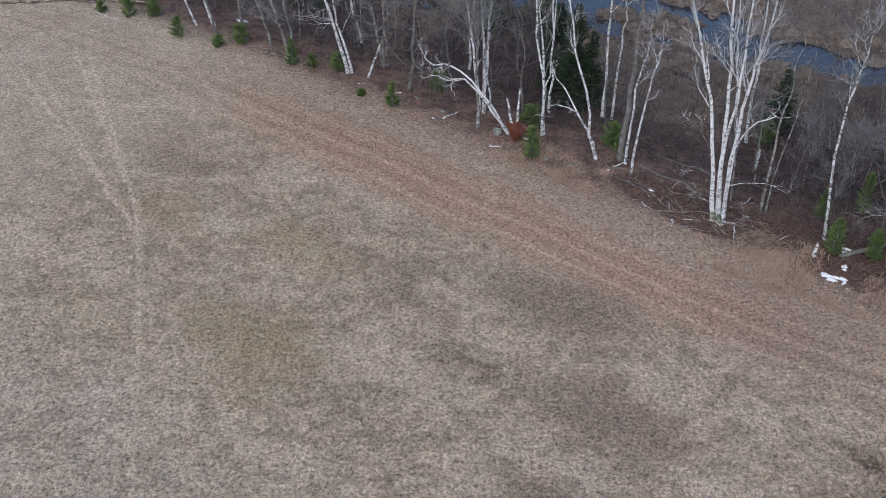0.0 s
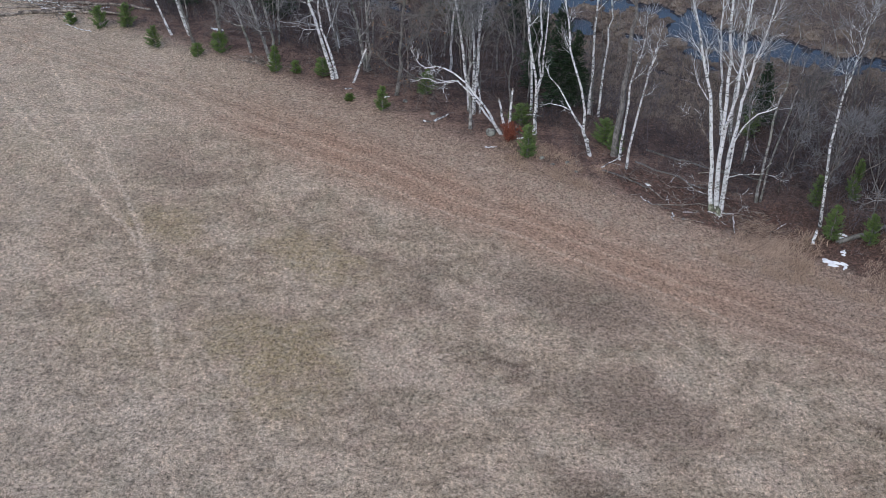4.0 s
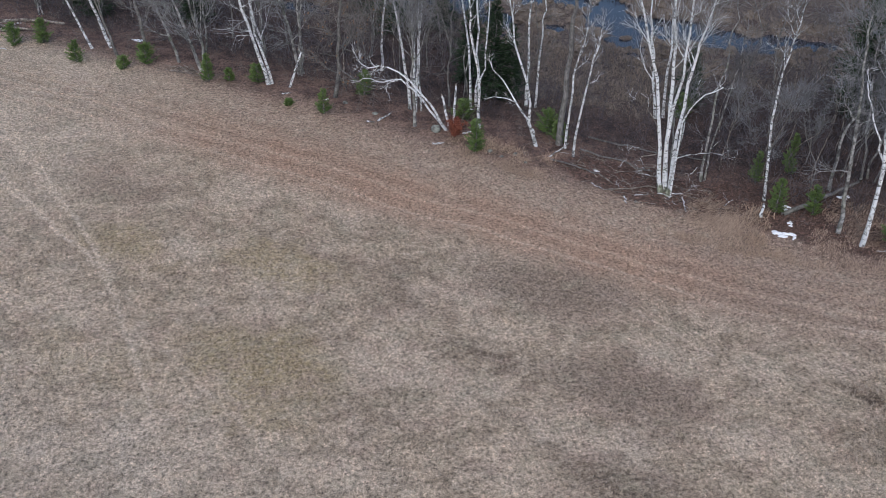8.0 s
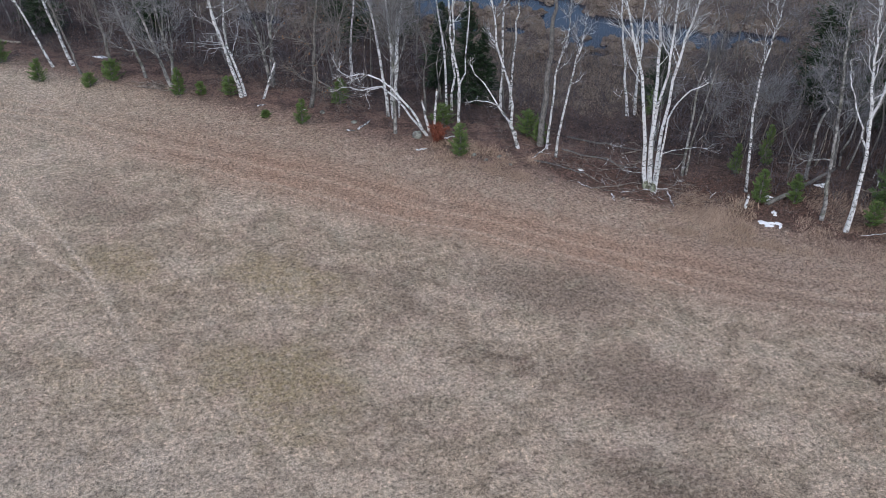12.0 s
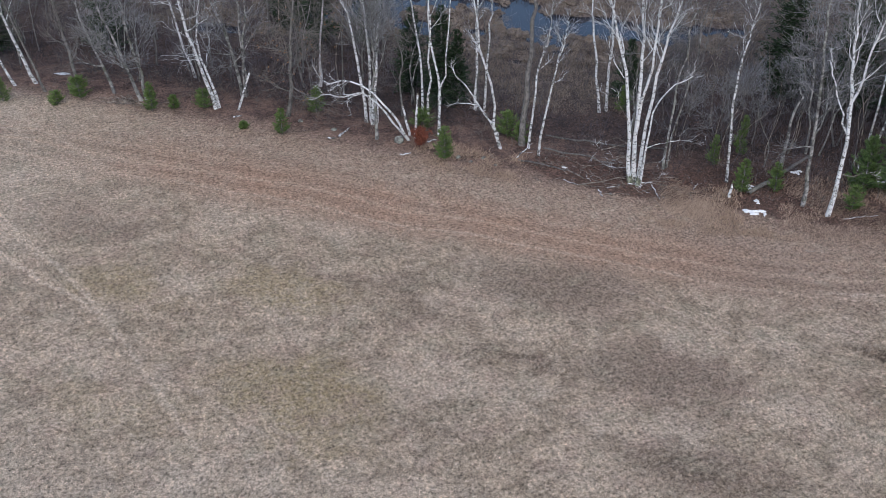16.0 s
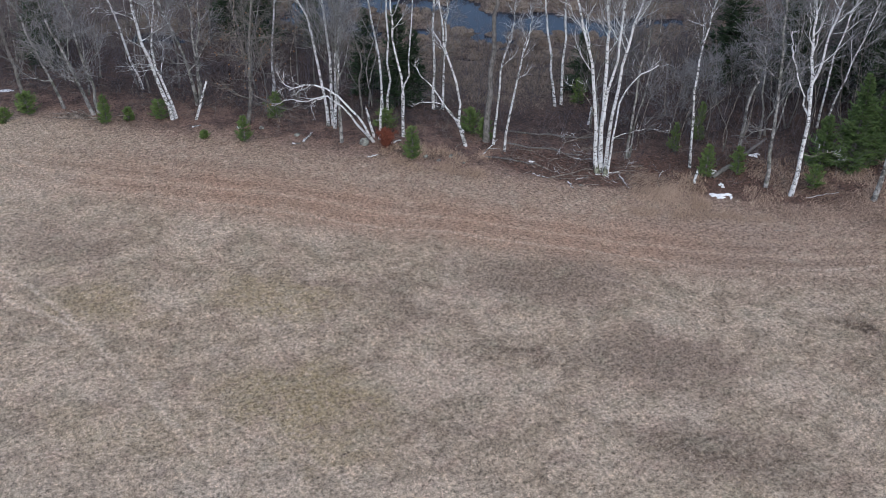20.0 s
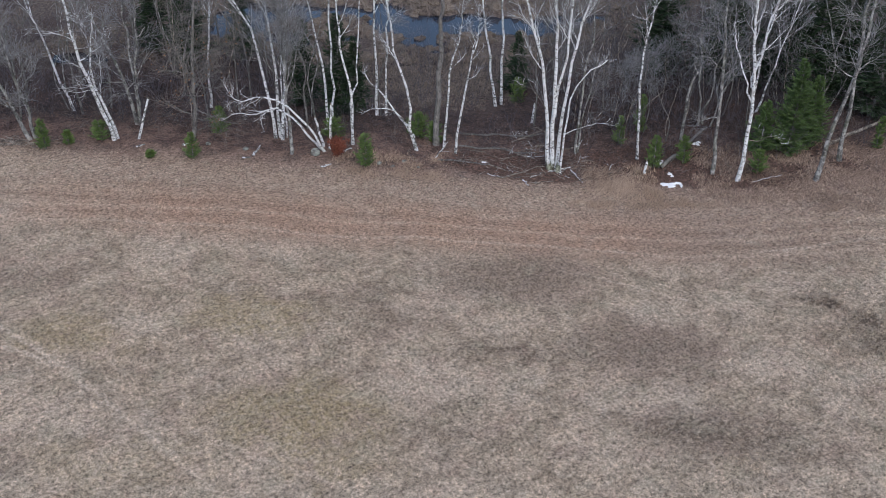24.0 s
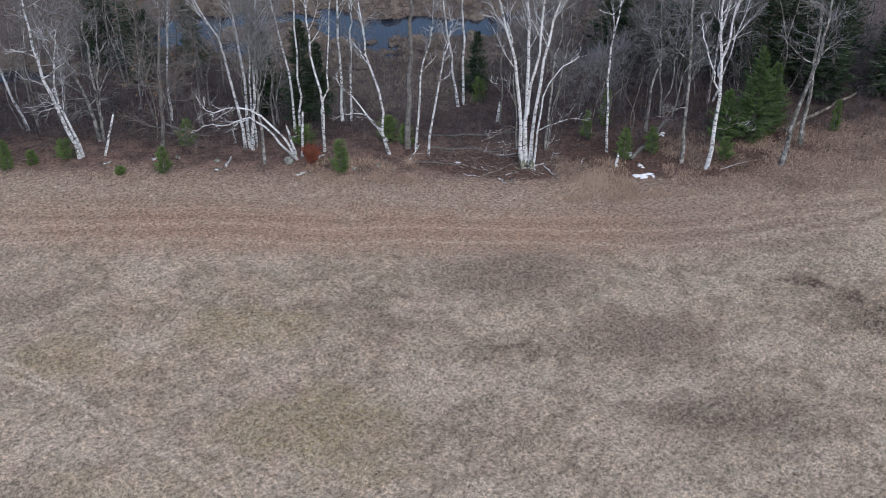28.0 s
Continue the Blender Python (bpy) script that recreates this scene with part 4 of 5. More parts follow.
def brush(name, n, u0, u1, v0, v1, tall, stems, material, label, seed, width=0.011, splay=0.45, crook=0.25):
    r = np.random.default_rng(seed)
    u, v = scatter(n, u0, u1, v0, v1, r)
    keep = (pond_depth(u, v) < -0.3) & (v + 1.2 * wobble(u, v, 4, 3.0) > v0 + 0.6)
    if name == "brush":
        keep &= (u < -41) | (u > -22) | (v < 65) | (r.random(len(u)) < 0.4)
    feet = rooted(u[keep], v[keep], 0.03)
    m = len(feet)
    start = np.repeat(feet, stems, 0) + r.normal(size=(m * stems, 3)) * np.array([0.15, 0.15, 0])
    way = unit(np.concatenate([r.normal(size=(m * stems, 2)) * splay, np.ones((m * stems, 1))], 1))
    size = tall * (0.4 + 0.8 * r.random((m * stems, 1)))
    out = [start]
    for step in range(3):
        way = unit(way + r.normal(size=way.shape) * crook)
        out.append(out[-1] + way * size / 3)
    lines = np.stack(out, 1)
    rad = width * np.linspace(1, 0.4, 4)[None].repeat(len(lines), 0)
    g = Geo()
    tubes(g, lines, rad, 3)
    a, ar = sprout(lines, rad, 3, 0.3, 0.95, 45, tall * 0.45, 3, 0.3, 0.3, 0.8, r)
    tubes(g, a, np.maximum(ar, width * 0.45), 3)
    tagged(new(name, g.mesh(name, material)), label, "brush", kind="stuff")


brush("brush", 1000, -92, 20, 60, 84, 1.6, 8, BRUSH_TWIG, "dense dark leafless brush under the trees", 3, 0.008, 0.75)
brush("saplings", 460, -95, 34, 59, 84, 4.2, 4, ALDER_TWIG, "thin grey saplings and whips in the wood", 4, 0.013, 0.2)
brush("dead_twigs", 420, -78, 10, 56.2, 65, 1.5, 3, DEAD_TWIG, "bleached dead twigs arching over the woodland floor", 16, 0.010, 1.3, 0.5)
brush("undergrowth", 620, -80, 14, 56.0, 64, 0.75, 5, RUSSET_TWIG, "low russet undergrowth at the wood's edge", 17, 0.007, 0.7, 0.4)
brush("marsh_brush", 560, -84, 16, 78, 104, 1.1, 5, RUSSET_TWIG, "low russet brush over the marsh", 5)


brush("alders", 230, -92, -42, 70, 90, 3.4, 6, ALDER_TWIG, "thicket of bare purplish alders by the marsh", 14, 0.011, 0.22)
brush("alders", 330, -19, 16, 66, 98, 3.8, 6, ALDER_TWIG, "thicket of bare purplish alders by the marsh", 15, 0.011, 0.22)


def blades(name, u, v, tall, count, spread, width, material, label, seed, lean=0.7, category="grass", comb=0.0):
    """Tufts of bent blades, each blade two faces."""
    r = np.random.default_rng(seed)
    feet = np.repeat(rooted(u, v, 0.01), count, 0)
    n = len(feet)
    tall = np.repeat(np.broadcast_to(tall, len(u)), count)[:, None] * (0.5 + 0.8 * r.random((n, 1)))
    feet[:, :2] += r.normal(size=(n, 2)) * spread
    swirl = np.repeat(2.4 * wobble(u, v, 2.2, 8.0) + 0.7 * r.normal(size=len(u)), count)
    swept = np.stack([np.cos(swirl), np.sin(swirl)], -1) * comb * 2.2
    out = unit(np.concatenate([r.normal(size=(n, 2)) + swept, np.zeros((n, 1))], 1)) * lean * (0.3 + r.random((n, 1)))
    side = np.stack([-out[:, 1], out[:, 0], np.zeros(n)], -1)
    side = unit(side) * width * (0.7 + 0.6 * r.random((n, 1)))
    mid = feet + np.array([0, 0, 0.62]) * tall + out * tall * 0.4
    tip = feet + np.array([0, 0, 0.85]) * tall + out * tall * 1.05
    pts = np.stack([feet - side, feet + side, mid + side * 0.8, mid - side * 0.8, tip], 1)
    base = np.arange(n)[:, None] * 5
    g = Geo()
    g.add(pts, base + np.array([[0, 1, 2, 3]]), base + np.array([[3, 2, 4]]))
    tagged(new(name, g.mesh(name, material, False)), label, category, kind="stuff")


r_g = np.random.default_rng(5)


def stubble(name, u, v, count, size, width, material, label, seed):
    """Short matted blades lying every way, each one face."""
    r = np.random.default_rng(seed)
    feet = np.repeat(rooted(u, v, 0.0), count, 0)
    n = len(feet)
    feet[:, :2] += r.normal(size=(n, 2)) * 0.05
    way = unit(np.concatenate([r.normal(size=(n, 2)), 0.15 + 0.75 * r.random((n, 1))], 1)) * size * (0.5 + r.random((n, 1)))
    side = unit(np.cross(way, r.normal(size=(n, 3)) * 0.5 + np.array([0, 0, 1.0]))) * width * (0.6 + 0.8 * r.random((n, 1)))
    g = Geo()
    g.add(np.stack([feet - side, feet + side, feet + way], 1), None, np.arange(n * 3).reshape(-1, 3))
    tagged(new(name, g.mesh(name, material, False)), label, "grass", kind="stuff")


gu, gv = scatter(140000, -90, 8, 14, 55.5, r_g)
keep = 0.5 * wobble(gu, gv, 1.7, 5.0) + 0.5 * r_g.normal(size=len(gu)) > -0.5 + 0.4 * smooth(46, 54, gv)
stubble("field_grass", gu[keep], gv[keep], 5, 0.10, 0.030, TUFT, "short dead tan grass of the mown field", 6)
gu, gv = scatter(1500, -18.8, -11.0, 53.0, 59.6, r_g)
rim = ((gu + 15.6) / 2.6) ** 2 + ((gv - 56.3 + 0.25 * (gu + 15.6)) / 2.3) ** 2 + 0.45 * wobble(gu, gv, 0.8, 6.0)
keep = (rim + 0.35 * r_g.normal(size=len(gu)) < 0.8) & (wobble(gu, gv, 0.55, 9.0) > -0.6)
gu, gv = gu[keep], gv[keep]
blades("tall_grass", gu, gv, 0.09 + 0.15 * r_g.random(len(gu)) ** 2, 9, 0.22, 0.018, SEDGE_BLADE, "tall dry tan grass laid over beside the great birch", 7, 2.8, comb=1.2)
gu, gv = scatter(230, -14.6, -11.9, 53.4, 58.6, r_g)
keep = np.abs(gu + 13.1 + 0.12 * (gv - 56)) + 0.3 * r_g.normal(size=len(gu)) < 0.6
gu, gv = gu[keep], gv[keep]
blades("tall_grass", gu, gv, 0.36, 8, 0.24, 0.016, SEDGE_BLADE, "standing dry tan grass along the field's edge", 27, 0.8)
gu, gv = scatter(800, -19.0, -8.5, 51.8, 54.6, r_g)
keep = (np.abs(gv - 53.0 - 0.5 * wobble(gu, gv, 1.6, 3.0) - 0.08 * (gu + 15)) < 0.7) & (wobble(gu, gv, 0.7, 2.0) > -0.2)
gu, gv = gu[keep], gv[keep]
blades("tall_grass", gu, gv, 0.2, 7, 0.22, 0.015, SEDGE_BLADE, "low dry tan grass fringing the mown field", 28, 1.4)
gu, gv = scatter(4200, -9.5, 16, 50.8, 62, r_g)
keep = (wobble(gu, gv, 1.1, 4.0) > -0.25) & (gv + 1.2 * wobble(gu, gv, 2.3, 1.0) > 54.2 - 2.4 * smooth(-10, -2, gu))
gu, gv = gu[keep], gv[keep]
blades("tall_grass", gu, gv, 0.16, 8, 0.3, 0.019, ROUGH_BLADE, "rough dry grass under the trees", 8, 2.0, comb=0.8)
gu, gv = scatter(900, -36, -28, 54.5, 58.5, r_g)
keep = wobble(gu, gv, 0.9, 4.0) > 0.0
gu, gv = gu[keep], gv[keep]
blades("tall_grass", gu, gv, 0.2, 8, 0.26, 0.015, SEDGE_BLADE, "rough dry grass at the wood's edge", 9, 1.5)
gu, gv = scatter(5200, -95, 20, 80, 112, r_g)
keep = (pond_depth(gu, gv) < -0.05) & (wobble(gu, gv, 2.2, 7.0) > 0.9 * smooth(-45, -60, gu))
gu, gv = np.concatenate([gu[keep], r_g.uniform(-40, -22, 1700)]), np.concatenate([gv[keep], r_g.uniform(69, 81, 1700)])
keep = (gv > 80) | (wobble(gu, gv, 1.6, 5.0) + 0.4 * r_g.normal(size=len(gu)) > 0.9 * smooth(75, 69, gv) - 0.4)
blades("marsh_sedge", gu[keep], gv[keep], np.where(gv[keep] > 80, 0.55, 0.3), 14, 0.26, 0.014, MARSH_BLADE, "matted tan sedge tussocks round the pond", 10, 1.1)


def weeds(n, spots, tall, label, seed):
    """Stiff dead weed stalks with bushy heads, standing in patches."""
    r = np.random.default_rng(seed)
    pick = r.integers(0, len(spots), n)
    at = np.array(spots)[pick]
    u, v = at[:, 0] + r.normal(size=n) * at[:, 2], at[:, 1] + r.normal(size=n) * at[:, 3]
    feet = rooted(u, v, 0.02)
    way = unit(np.concatenate([r.normal(size=(n, 2)) * 0.3, np.ones((n, 1))], 1))
    line = feet[:, None, :] + way[:, None, :] * (tall * (0.5 + 0.8 * r.random((n, 1, 1)))) * np.linspace(0, 1, 4)[None, :, None]
    rad = np.linspace(0.012, 0.006, 4)[None].repeat(n, 0)
    a, ar = sprout(line, rad, 8, 0.35, 1.0, 55, tall * 0.4, 3, 0.3, 0.3, 0.9, r)
    g = Geo()
    tubes(g, line, rad, 3)
    tubes(g, a, np.maximum(ar, 0.010), 3)
    tagged(new("weeds", g.mesh("weeds", WEED, False)), label, "weeds", kind="stuff")


weeds(210, [(-4.6, 41.4, 0.8, 0.5), (-3.4, 39.6, 0.9, 0.7), (-2.4, 37.6, 1.0, 0.6), (-3.5, 36.4, 1.1, 0.5), (-1.2, 39.8, 0.8, 0.8)], 0.42, "dead grey-brown weeds standing in the field", 41)
weeds(260, [(-15.0, 29.0, 2.2, 0.8), (-12.5, 27.5, 1.5, 0.8), (-23.5, 34.6, 1.6, 0.35)], 0.2, "low dead weeds in the mown grass", 42)


def tussocks(n, u0, u1, v0, v1, seed):
    """Rounded hummocks of dead sedge standing in the marsh."""
    r = np.random.default_rng(seed)
    u, v = scatter(n, u0, u1, v0, v1, r)
    d = pond_depth(u, v)
    keep = (d < 0.25) & (d > -3.2)
    foot = rooted(u[keep], v[keep], 0.05)
    foot[:, 2] = np.maximum(foot[:, 2], WATER - 0.1)
    m = len(foot)
    a, b = np.meshgrid(np.linspace(0, 2 * np.pi, 12, endpoint=False), np.linspace(0.05, np.pi * 0.55, 6))
    ball = np.stack([np.cos(a) * np.sin(b), np.sin(a) * np.sin(b), np.cos(b)], -1)
    size = r.uniform(0.3, 0.8, (m, 1)) * np.array([[1, 1, 0.75]]) * (0.75 + 0.5 * r.random((m, 3)))
    rough = 1 + 0.16 * r.normal(size=(m, 6, 12, 1))
    pts = foot[:, None, None, :] + ball[None] * size[:, None, None, :] * rough
    i, j = np.meshgrid(np.arange(5), np.arange(12), indexing="ij")
    q = np.stack([i * 12 + j, (i + 1) * 12 + j, (i + 1) * 12 + (j + 1) % 12, i * 12 + (j + 1) % 12], -1).reshape(1, -1, 4) + (np.arange(m) * 72)[:, None, None]
    g = Geo()
    g.add(pts, q)
    tagged(new("tussocks", g.mesh("tussocks", TUSSOCK, False)), "rounded tan sedge hummocks in the marsh", "tussock", kind="stuff")


tussocks(900, -70, -8, 80, 104, 31)


def leaves(name, n, u0, u1, v0, v1, size, material, label, seed):
    r = np.random.default_rng(seed)
    u, v = scatter(n, u0, u1, v0, v1, r)
    keep = v + 1.6 * wobble(u, v, 4, 3.0) > v0 + 1.5
    at = rooted(u[keep], v[keep], -0.015)
    m = len(at)
    a = unit(r.normal(size=(m, 3)) * np.array([1, 1, 0.35])) * size * (0.6 + 0.8 * r.random((m, 1)))
    b = unit(np.cross(a, r.normal(size=(m, 3)) * 0.4 + np.array([0, 0, 1.0]))) * size * 0.55
    pts = np.stack([at - a, at + b, at + a, at - b + np.array([0, 0, 0.02])], 1)
    g = Geo()
    g.add(pts, np.arange(m * 4).reshape(-1, 4))
    tagged(new(name, g.mesh(name, material, False)), label, "fallen leaves", kind="stuff")


leaves("fallen_leaves", 60000, -92, 20, 54.2, 72, 0.06, LEAF, "brown fallen leaves over the woodland floor", 12)


# ------------------------------------------------------------------ single things at the wood's edge
def lump(geo, centre, size, seed, detail=14, rough=0.22):
    """A rounded uneven stone-like body."""
    a, b = np.meshgrid(np.linspace(0, 2 * np.pi, detail, endpoint=False), np.linspace(0.02, np.pi - 0.02, detail // 2 + 1))
    d = np.stack([np.cos(a) * np.sin(b), np.sin(a) * np.sin(b), np.cos(b)], -1)
    rr = 1 + rough * (wobble(d[..., 0] * 3 + seed, d[..., 1] * 3, 1.1, seed) + wobble(d[..., 1] * 5, d[..., 2] * 5 + seed, 1.0, seed + 2) * 0.5)
    pts = np.asarray(centre) + d * rr[..., None] * np.asarray(size)
    m, n = a.shape
    q = [(i * n + j, (i + 1) * n + j, (i + 1) * n + (j + 1) % n, i * n + (j + 1) % n) for i in range(m - 1) for j in range(n)]
    geo.add(pts, q)


def rock(u, v, size, seed, label="grey lichened boulder at the field's edge"):
    g = Geo()
    lump(g, (0, 0, size[2] * 0.5), size, seed)
    ob = new("rock", g.mesh("rock", ROCK))
    ob.location = ground_at(u, v, 0.03)
    tagged(ob, label, "rock", "rocks at the wood's edge")


def log(name, u, v, along_u, along_v, rad, material, label, rise=0.0, seed=0, twigs=0, category="fallen log"):
    """A fallen stem lying along the ground; rise lifts its far end."""
    r = np.random.default_rng(seed + 900)
    k = 9
    t = np.linspace(0, 1, k)
    lu, lv = u + along_u * t, v + along_v * t
    x, y = xy(lu, lv)
    z = height_uv(lu, lv) + rad * 0.75 + rise * t
    if rise > 0.3:
        z = z[0] + (z[-1] - z[0]) * t
    foot = np.array([x[0], y[0], z[0] - rad])
    line = np.stack([x, y, z], -1) - foot
    line[1:-1] += r.normal(size=(k - 2, 3)) * np.array([0.05, 0.05, 0.012]) * (1.8 if rad > 0.1 else max(1, np.hypot(along_u, along_v) / 3))
    root = thing(name, Vector(foot), label, category)
    radii = rad * np.linspace(1.05, 0.6, k)
    g = Geo()
    tubes(g, line[None], radii[None], 9, cap=True)
    part("stem", g, material, root)
    if twigs:
        a, ar = sprout(line[None], radii[None], twigs, 0.35, 1.0, 45, 0.9, 5, 0.1, 0.25, 0.45, r)
        a[..., 2] = np.maximum(a[..., 2], 0.02)
        for i in range(len(a)):
            g = Geo()
            tubes(g, a[i:i + 1], ar[i:i + 1], 5)
            part("branch", g, material, root)
    return root


def stub(u, v, points, rad, label, seed, lean=0.05):
    r = np.random.default_rng(seed)
    root = thing("birch_stub", ground_at(u, v, 0.06), label, "tree stump", "broken birch stubs")
    line = stem_line(points, lean, 0, 9, 0.02, r)
    g = Geo()
    tubes(g, line[None], (rad * np.linspace(1.15, 0.75, 9))[None], 9, cap=True)
    part("trunk", g, BIRCH, root)
    g = Geo()
    top = line[-1]
    for i in range(4):
        a = i * 1.6
        tubes(g, np.array([[top + np.array([np.cos(a), np.sin(a), 0]) * rad * 0.4 - np.array([0, 0, 0.05]), top + np.array([np.cos(a) * rad * 0.45, np.sin(a) * rad * 0.45, 0.12 + 0.1 * r.random()])]]), np.array([[rad * 0.3, 0.01]]), 4)
    part("splinters", g, DEAD_WOOD, root, "splintered broken top")


stub(-50.4, 57.9, [(0, 0), (0.5, 1.7), (1.0, 3.3)], 0.095, "leaning broken white birch stub", 1, -0.2)
stub(-36.4, 58.3, [(0, 0), (0.15, 1.8), (0.3, 3.6)], 0.095, "upright broken white birch stub beside the bowed birch", 2)
stub(-36.9, 58.6, [(0, 0), (-0.2, 1.2), (-0.45, 2.4)], 0.10, "leaning broken white birch stub beside the bowed birch", 3)
stub(-21.0, 67.0, [(0, 0), (0.1, 0.9), (0.15, 1.8)], 0.12, "broken white birch stub in the brush", 5)
stub(-13.2, 57.4, [(0, 0), (0.03, 0.6), (0.08, 1.1)], 0.10, "low weathered stub in tall grass", 6)
log("fallen_log", 0.8, 61.0, 7.6, 5.0, 0.15, DEAD_WOOD, "long fallen weathered trunk leaning up in the wood", 0.5, 1)
log("fallen_log", -11.9, 58.4, 4.2, 5.2, 0.16, DARK_BARK, "fallen trunk sloping into the wood with snow beside it", 0.9, 2)
log("fallen_log", -27.0, 60.4, 5.6, -0.4, 0.07, DARK_BARK, "thin fallen trunk on the leaf litter", 0.05, 3, 4)
log("fallen_log", -27.2, 63.0, 9.0, 1.2, 0.08, DARK_BARK, "dark fallen trunk under the brush", 0.1, 4)
HEAP = [(-86.8, 49.2, 3.6, 3.0, 0.14, 0.1, 5), (-83.6, 52.4, 5.4, 4.2, 0.17, 0.15, 6), (-82.6, 56.2, 7.2, 0.7, 0.15, 0.2, 7), (-81.5, 57.0, 7.2, 2.4, 0.16, 0.25, 8), (-79.5, 55.6, 3.6, 1.2, 0.12, 0.25, 9), (-83.0, 53.6, 4.5, 3.6, 0.11, 0.3, 10), (-90.5, 46.5, 4.0, 2.8, 0.14, 0.1, 11)]
for pu, pv, au, av, rad, up, seed in HEAP:
    log("fallen_log", pu, pv, au, av, rad, DEAD_WOOD, "pale fallen trunk in a heap at the field's far corner", up, seed, 5)
log("fallen_branch", -28.6, 58.0, 0.9, 1.6, 0.05, BIRCH, "pale fallen birch branch", 0.5, 7, 3, "fallen branch")
r_l = np.random.default_rng(45)
for n in range(38):
    pu, pv = -82.0 + r_l.normal() * 2.4, 55.0 + r_l.normal() * 0.8
    a, l = r_l.uniform(-0.6, 0.9) + (math.pi if n % 2 else 0), r_l.uniform(1.4, 3.6)
    log("fallen_branch", pu, pv, l * math.cos(a), l * math.sin(a), r_l.uniform(0.03, 0.065), DEAD_WOOD if n % 3 else BIRCH, "bleached dead branch in a heap at the field's far corner", r_l.uniform(0, 0.28), 300 + n, 4, "fallen branch")
r_l = np.random.default_rng(44)
for n in range(22):
    pu, pv = -58.6 + r_l.normal() * 0.8, 56.2 + r_l.normal() * 0.3
    a, l = r_l.uniform(-0.5, 0.5) + (math.pi if n % 2 else 0), r_l.uniform(0.9, 2.2)
    log("fallen_branch", pu, pv, l * math.cos(a), l * math.sin(a), r_l.uniform(0.015, 0.035), DEAD_WOOD, "grey dead branch in a brush heap", r_l.uniform(0, 0.28), 200 + n, 3, "fallen branch")
for n in range(54):
    pu, pv = r_l.uniform(-27, -15.5), r_l.uniform(55.6, 59.6)
    a = r_l.uniform(0, 6.28)
    l = r_l.uniform(0.6, 2.4)
    log("fallen_branch", pu, pv, l * math.cos(a), l * math.sin(a) * 0.6, r_l.uniform(0.012, 0.032), DEAD_WOOD if n % 7 else BIRCH, "bleached fallen branch on dark leaf litter", r_l.uniform(0, 0.25), 20 + n, 3, "fallen branch")
for pu, pv, au, av, rad in ((-42.4, 55.9, 0.6, 0.1, 0.06), (-36.7, 55.3, 0.7, 0.5, 0.06), (-50.2, 56.5, 0.5, 0.4, 0.06), (-35.4, 57.9, 0.6, 0.6, 0.07), (-41.7, 56.3, 0.25, 1.7, 0.08), (-47.0, 57.2, 0.4, 0.3, 0.08), (-8.4, 51.6, 1.2, 0.2, 0.02), (-5.7, 56.2, 2.4, 0.8, 0.03), (-58.5, 56.2, -2.0, 0.3, 0.03), (-58.2, 56.4, -1.6, 0.6, 0.03), (-60.0, 56.0, 1.5, 0.4, 0.03), (-59.0, 55.9, -1.5, 0.5, 0.025), (-37.5, 62.5, 1.6, 0.5, 0.06)):
    log("fallen_branch", pu, pv, au, av, rad, DEAD_WOOD if pu < -57 or rad < 0.025 else BIRCH, "short pale birch branch lying on the ground", 0.04, int(abs(pu * 7)), 0, "fallen branch")
for pu, pv, au, av, rad, up, mat, tw in ((-28.4, 57.7, 3.8, -0.2, 0.07, 0.04, DARK_BARK, 5), (-24.6, 57.5, 1.2, -0.8, 0.06, 0.04, DEAD_WOOD, 2), (-23.6, 55.8, 3.4, 2.3, 0.05, 0.1, DEAD_WOOD, 4), (-20.3, 57.2, 1.7, 0.3, 0.045, 0.2, BIRCH, 2),
                                         (-18.6, 57.5, 0.7, -1.8, 0.045, 0.05, BIRCH, 2), (-22.2, 55.6, 0.3, -0.9, 0.05, 0.05, BIRCH, 0), (-22.8, 62.2, 2.3, 0.3, 0.05, 1.1, DEAD_WOOD, 6), (-22.2, 60.4, 1.5, 0.2, 0.04, 0.5, DEAD_WOOD, 4), (-21.6, 59.2, -1.9, 0.8, 0.04, 0.4, DEAD_WOOD, 4)):
    log("fallen_branch", pu, pv, au, av, rad, mat, "weathered fallen branch in the hollow by the great birch", up, int(abs(pu * 13)), tw, "fallen branch")
rock(-37.3, 57.2, (0.38, 0.32, 0.34), 1)
for n, (pu, pv, s) in enumerate(((-32.6, 56.5, 0.2), (-31.6, 56.2, 0.16), (-30.8, 57.0, 0.2), (-42.4, 57.2, 0.22), (-45.2, 57.6, 0.2), (-21.3, 55.3, 0.12), (-29.8, 56.3, 0.14))):
    rock(pu, pv, (s, s * 0.8, s * 0.7), n + 2, "small grey stone in the rough grass")


def snow(u, v, pieces, label, seed):
    r = np.random.default_rng(seed)
    g = Geo()
    foot = ground_at(u, v, 0.0)
    for du, dv, su, sv in pieces:
        n, m = 18, 5
        a = np.linspace(0, 2 * np.pi, n, endpoint=False)
        rim = 1 + 0.22 * np.sin(3 * a + seed) + 0.14 * np.sin(5 * a + du * 3) + 0.08 * r.normal(size=n)
        s = np.linspace(1, 0, m)[:, None]
        pu, pv = u + du + np.cos(a) * rim * su * s, v + dv + np.sin(a) * rim * sv * s
        x, y = xy(pu, pv)
        z = height_uv(pu, pv) + 0.13 * (1 - s ** 2) - 0.03
        pts = np.stack([x - foot.x, y - foot.y, z - foot.z], -1)
        q = [(i * n + j, i * n + (j + 1) % n, (i + 1) * n + (j + 1) % n, (i + 1) * n + j) for i in range(m - 1) for j in range(n)]
        g.add(pts, q)
    ob = new("snow_patch", g.mesh("snow_patch", SNOW))
    ob.location = foot
    tagged(ob, label, "snow patch", "snow patches")


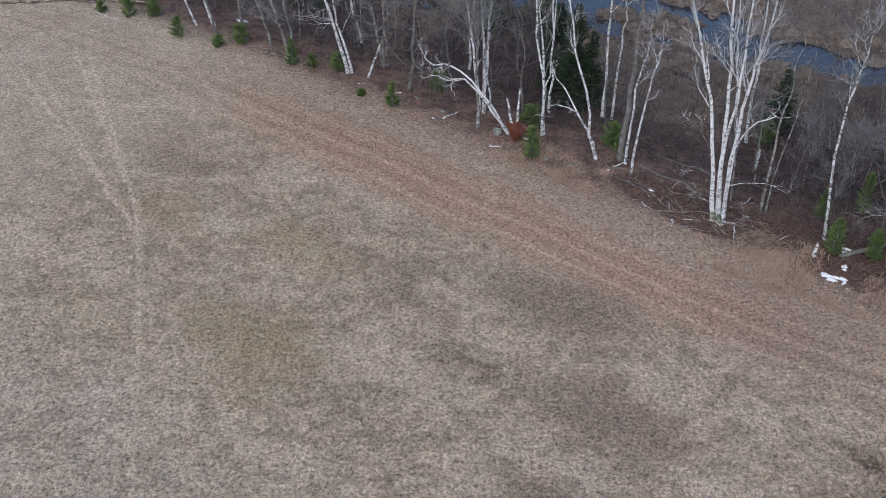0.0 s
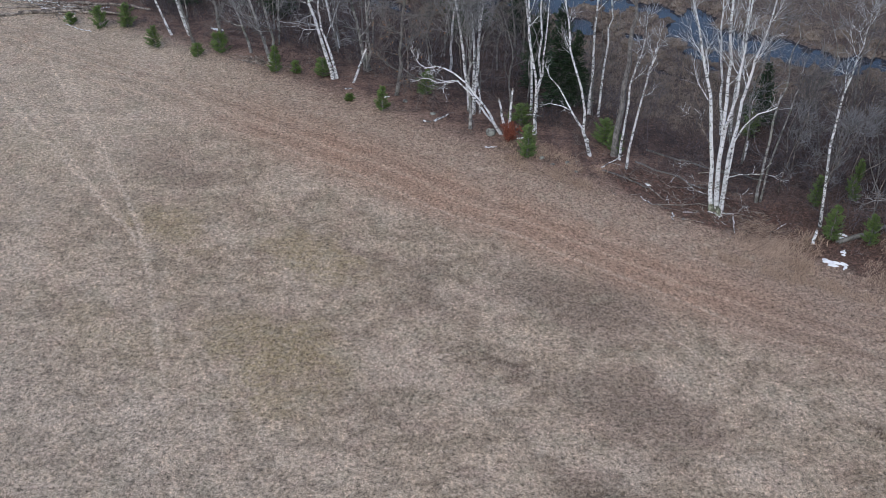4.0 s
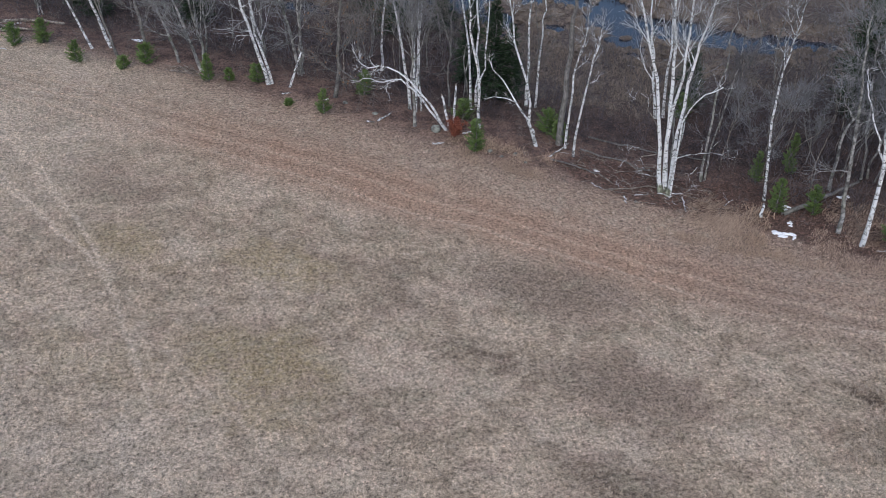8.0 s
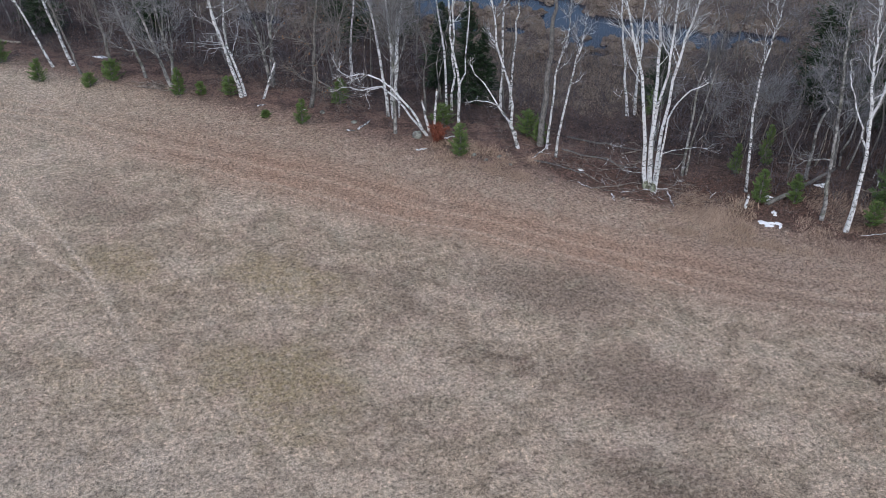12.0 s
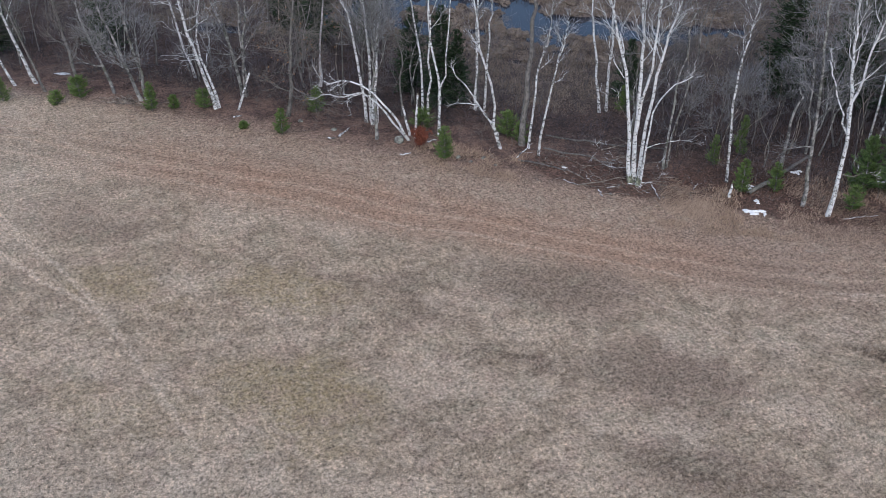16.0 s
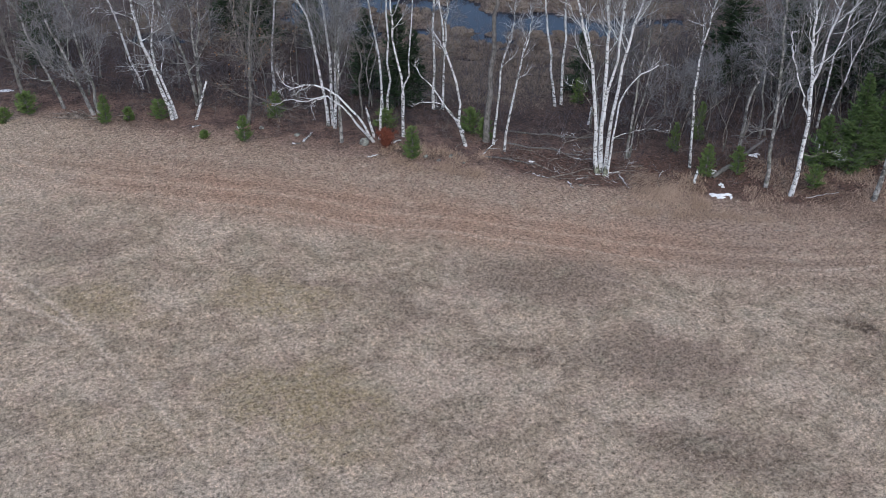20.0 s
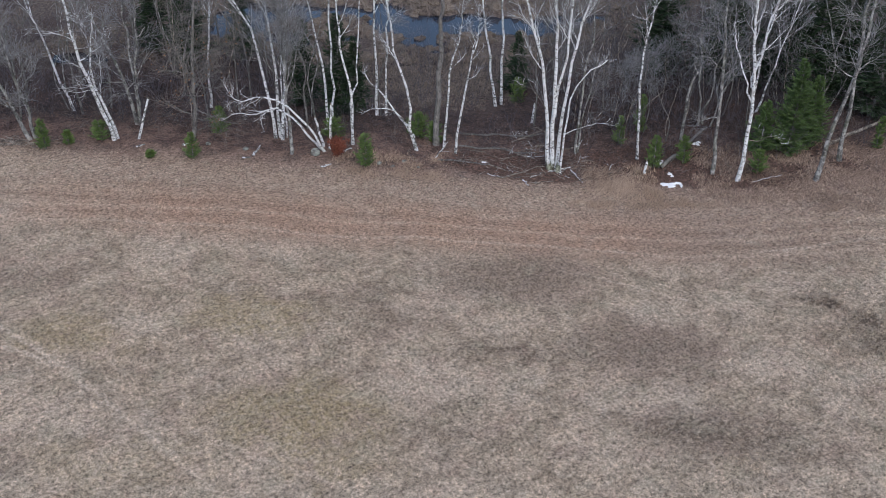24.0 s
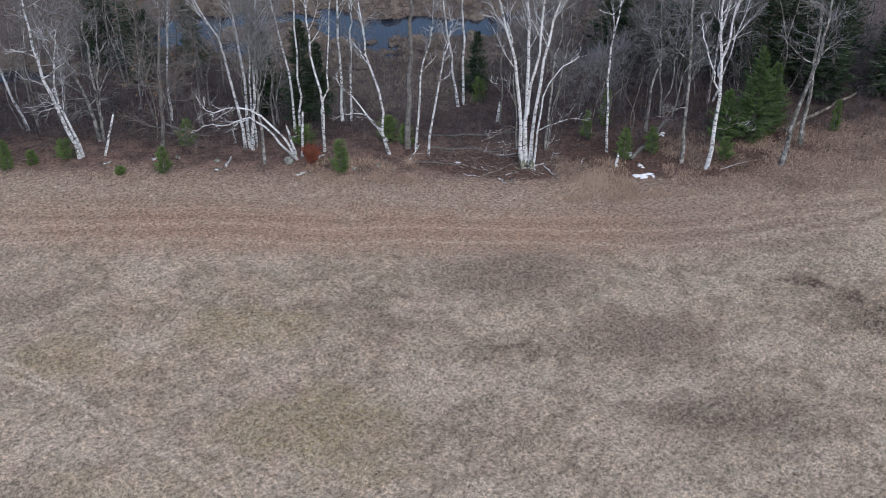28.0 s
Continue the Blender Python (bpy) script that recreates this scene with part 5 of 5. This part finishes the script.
snow(-11.5, 56.0, [(-0.4, 0.05, 0.42, 0.27), (0.0, -0.2, 0.38, 0.24), (0.22, 0.17, 0.34, 0.16), (0.58, 0.28, 0.28, 0.2), (0.75, -0.05, 0.13, 0.36)], "melting white snow patch among dry grass", 1)
snow(-11.8, 59.3, [(0, 0.35, 0.4, 0.16), (0.1, -0.15, 0.36, 0.2)], "small white snow patch beside a fallen trunk", 2)
snow(-11.3, 57.7, [(0, 0, 0.22, 0.3), (0.1, -0.4, 0.16, 0.14)], "small white snow patch beside a fallen trunk", 3)
snow(-8.5, 62.8, [(0, 0, 0.42, 0.3), (0.3, 0.3, 0.25, 0.2)], "thin snow patch under the wood", 4)
snow(-66.8, 60.0, [(0, 0, 0.8, 0.4)], "old snow patch under birches", 5)
snow(-14.0, 107.5, [(0, 0, 3.2, 0.8), (3.5, 0.4, 1.8, 0.6)], "strip of old snow beyond the pond", 7)
snow(-25.0, 58.0, [(0, 0, 0.25, 0.15)], "tiny snow patch among fallen branches", 6)


def red_bush(u, v):
    r = np.random.default_rng(77)
    root = thing("red_bush", ground_at(u, v, 0.03), "low bush still holding dry red leaves", "bush")
    lines = []
    for i in range(14):
        a, s = r.uniform(0, 6.28), r.uniform(0.3, 1.0)
        lines.append([(0, 0, 0), (0.35 * s * math.cos(a), 0.35 * s * math.sin(a), 0.6), (0.95 * s * math.cos(a), 0.95 * s * math.sin(a), 0.75 + 0.75 * (1 - 0.5 * s * s) * r.uniform(0.8, 1.1))])
    lines = np.array([spline(l, 6) for l in lines])
    radii = np.linspace(0.018, 0.006, 6)[None].repeat(len(lines), 0)
    g = Geo()
    tubes(g, lines, radii, 4)
    a, ar = sprout(lines, radii, 8, 0.25, 1, 50, 0.45, 4, 0.2, 0.3, 0.7, r)
    tubes(g, a, ar, 3)
    part("stems", g, BRUSH_TWIG, root)
    s = np.concatenate([a.reshape(-1, 3), lines[:, 2:].reshape(-1, 3)])
    at = s[r.integers(0, len(s), 2600)] + r.normal(size=(2600, 3)) * 0.09
    at[:, 2] = np.maximum(at[:, 2], 0.05)
    d = unit(r.normal(size=at.shape)) * 0.06
    e = unit(np.cross(d, r.normal(size=at.shape))) * 0.035
    g = Geo()
    g.add(np.stack([at - d, at + e, at + d, at - e], 1), np.arange(len(at) * 4).reshape(-1, 4))
    part("leaves", g, RED_LEAF, root, "dry rust-red leaves", False)


red_bush(-35.7, 57.0)
for pu, pv, tall, spread, seed in ((-2.0, 60.6, 7.4, 1.9, 31), (-0.3, 61.6, 5.6, 1.7, 32), (-4.0, 61.0, 4.2, 1.6, 33)):
    conifer("fir_tree", pu, pv, tall, spread, FIR_NEEDLE, "full green fir between birch and aspen", seed, 0.22, 9, 0.03, 0.0, 44, "firs by the field", 0.06)
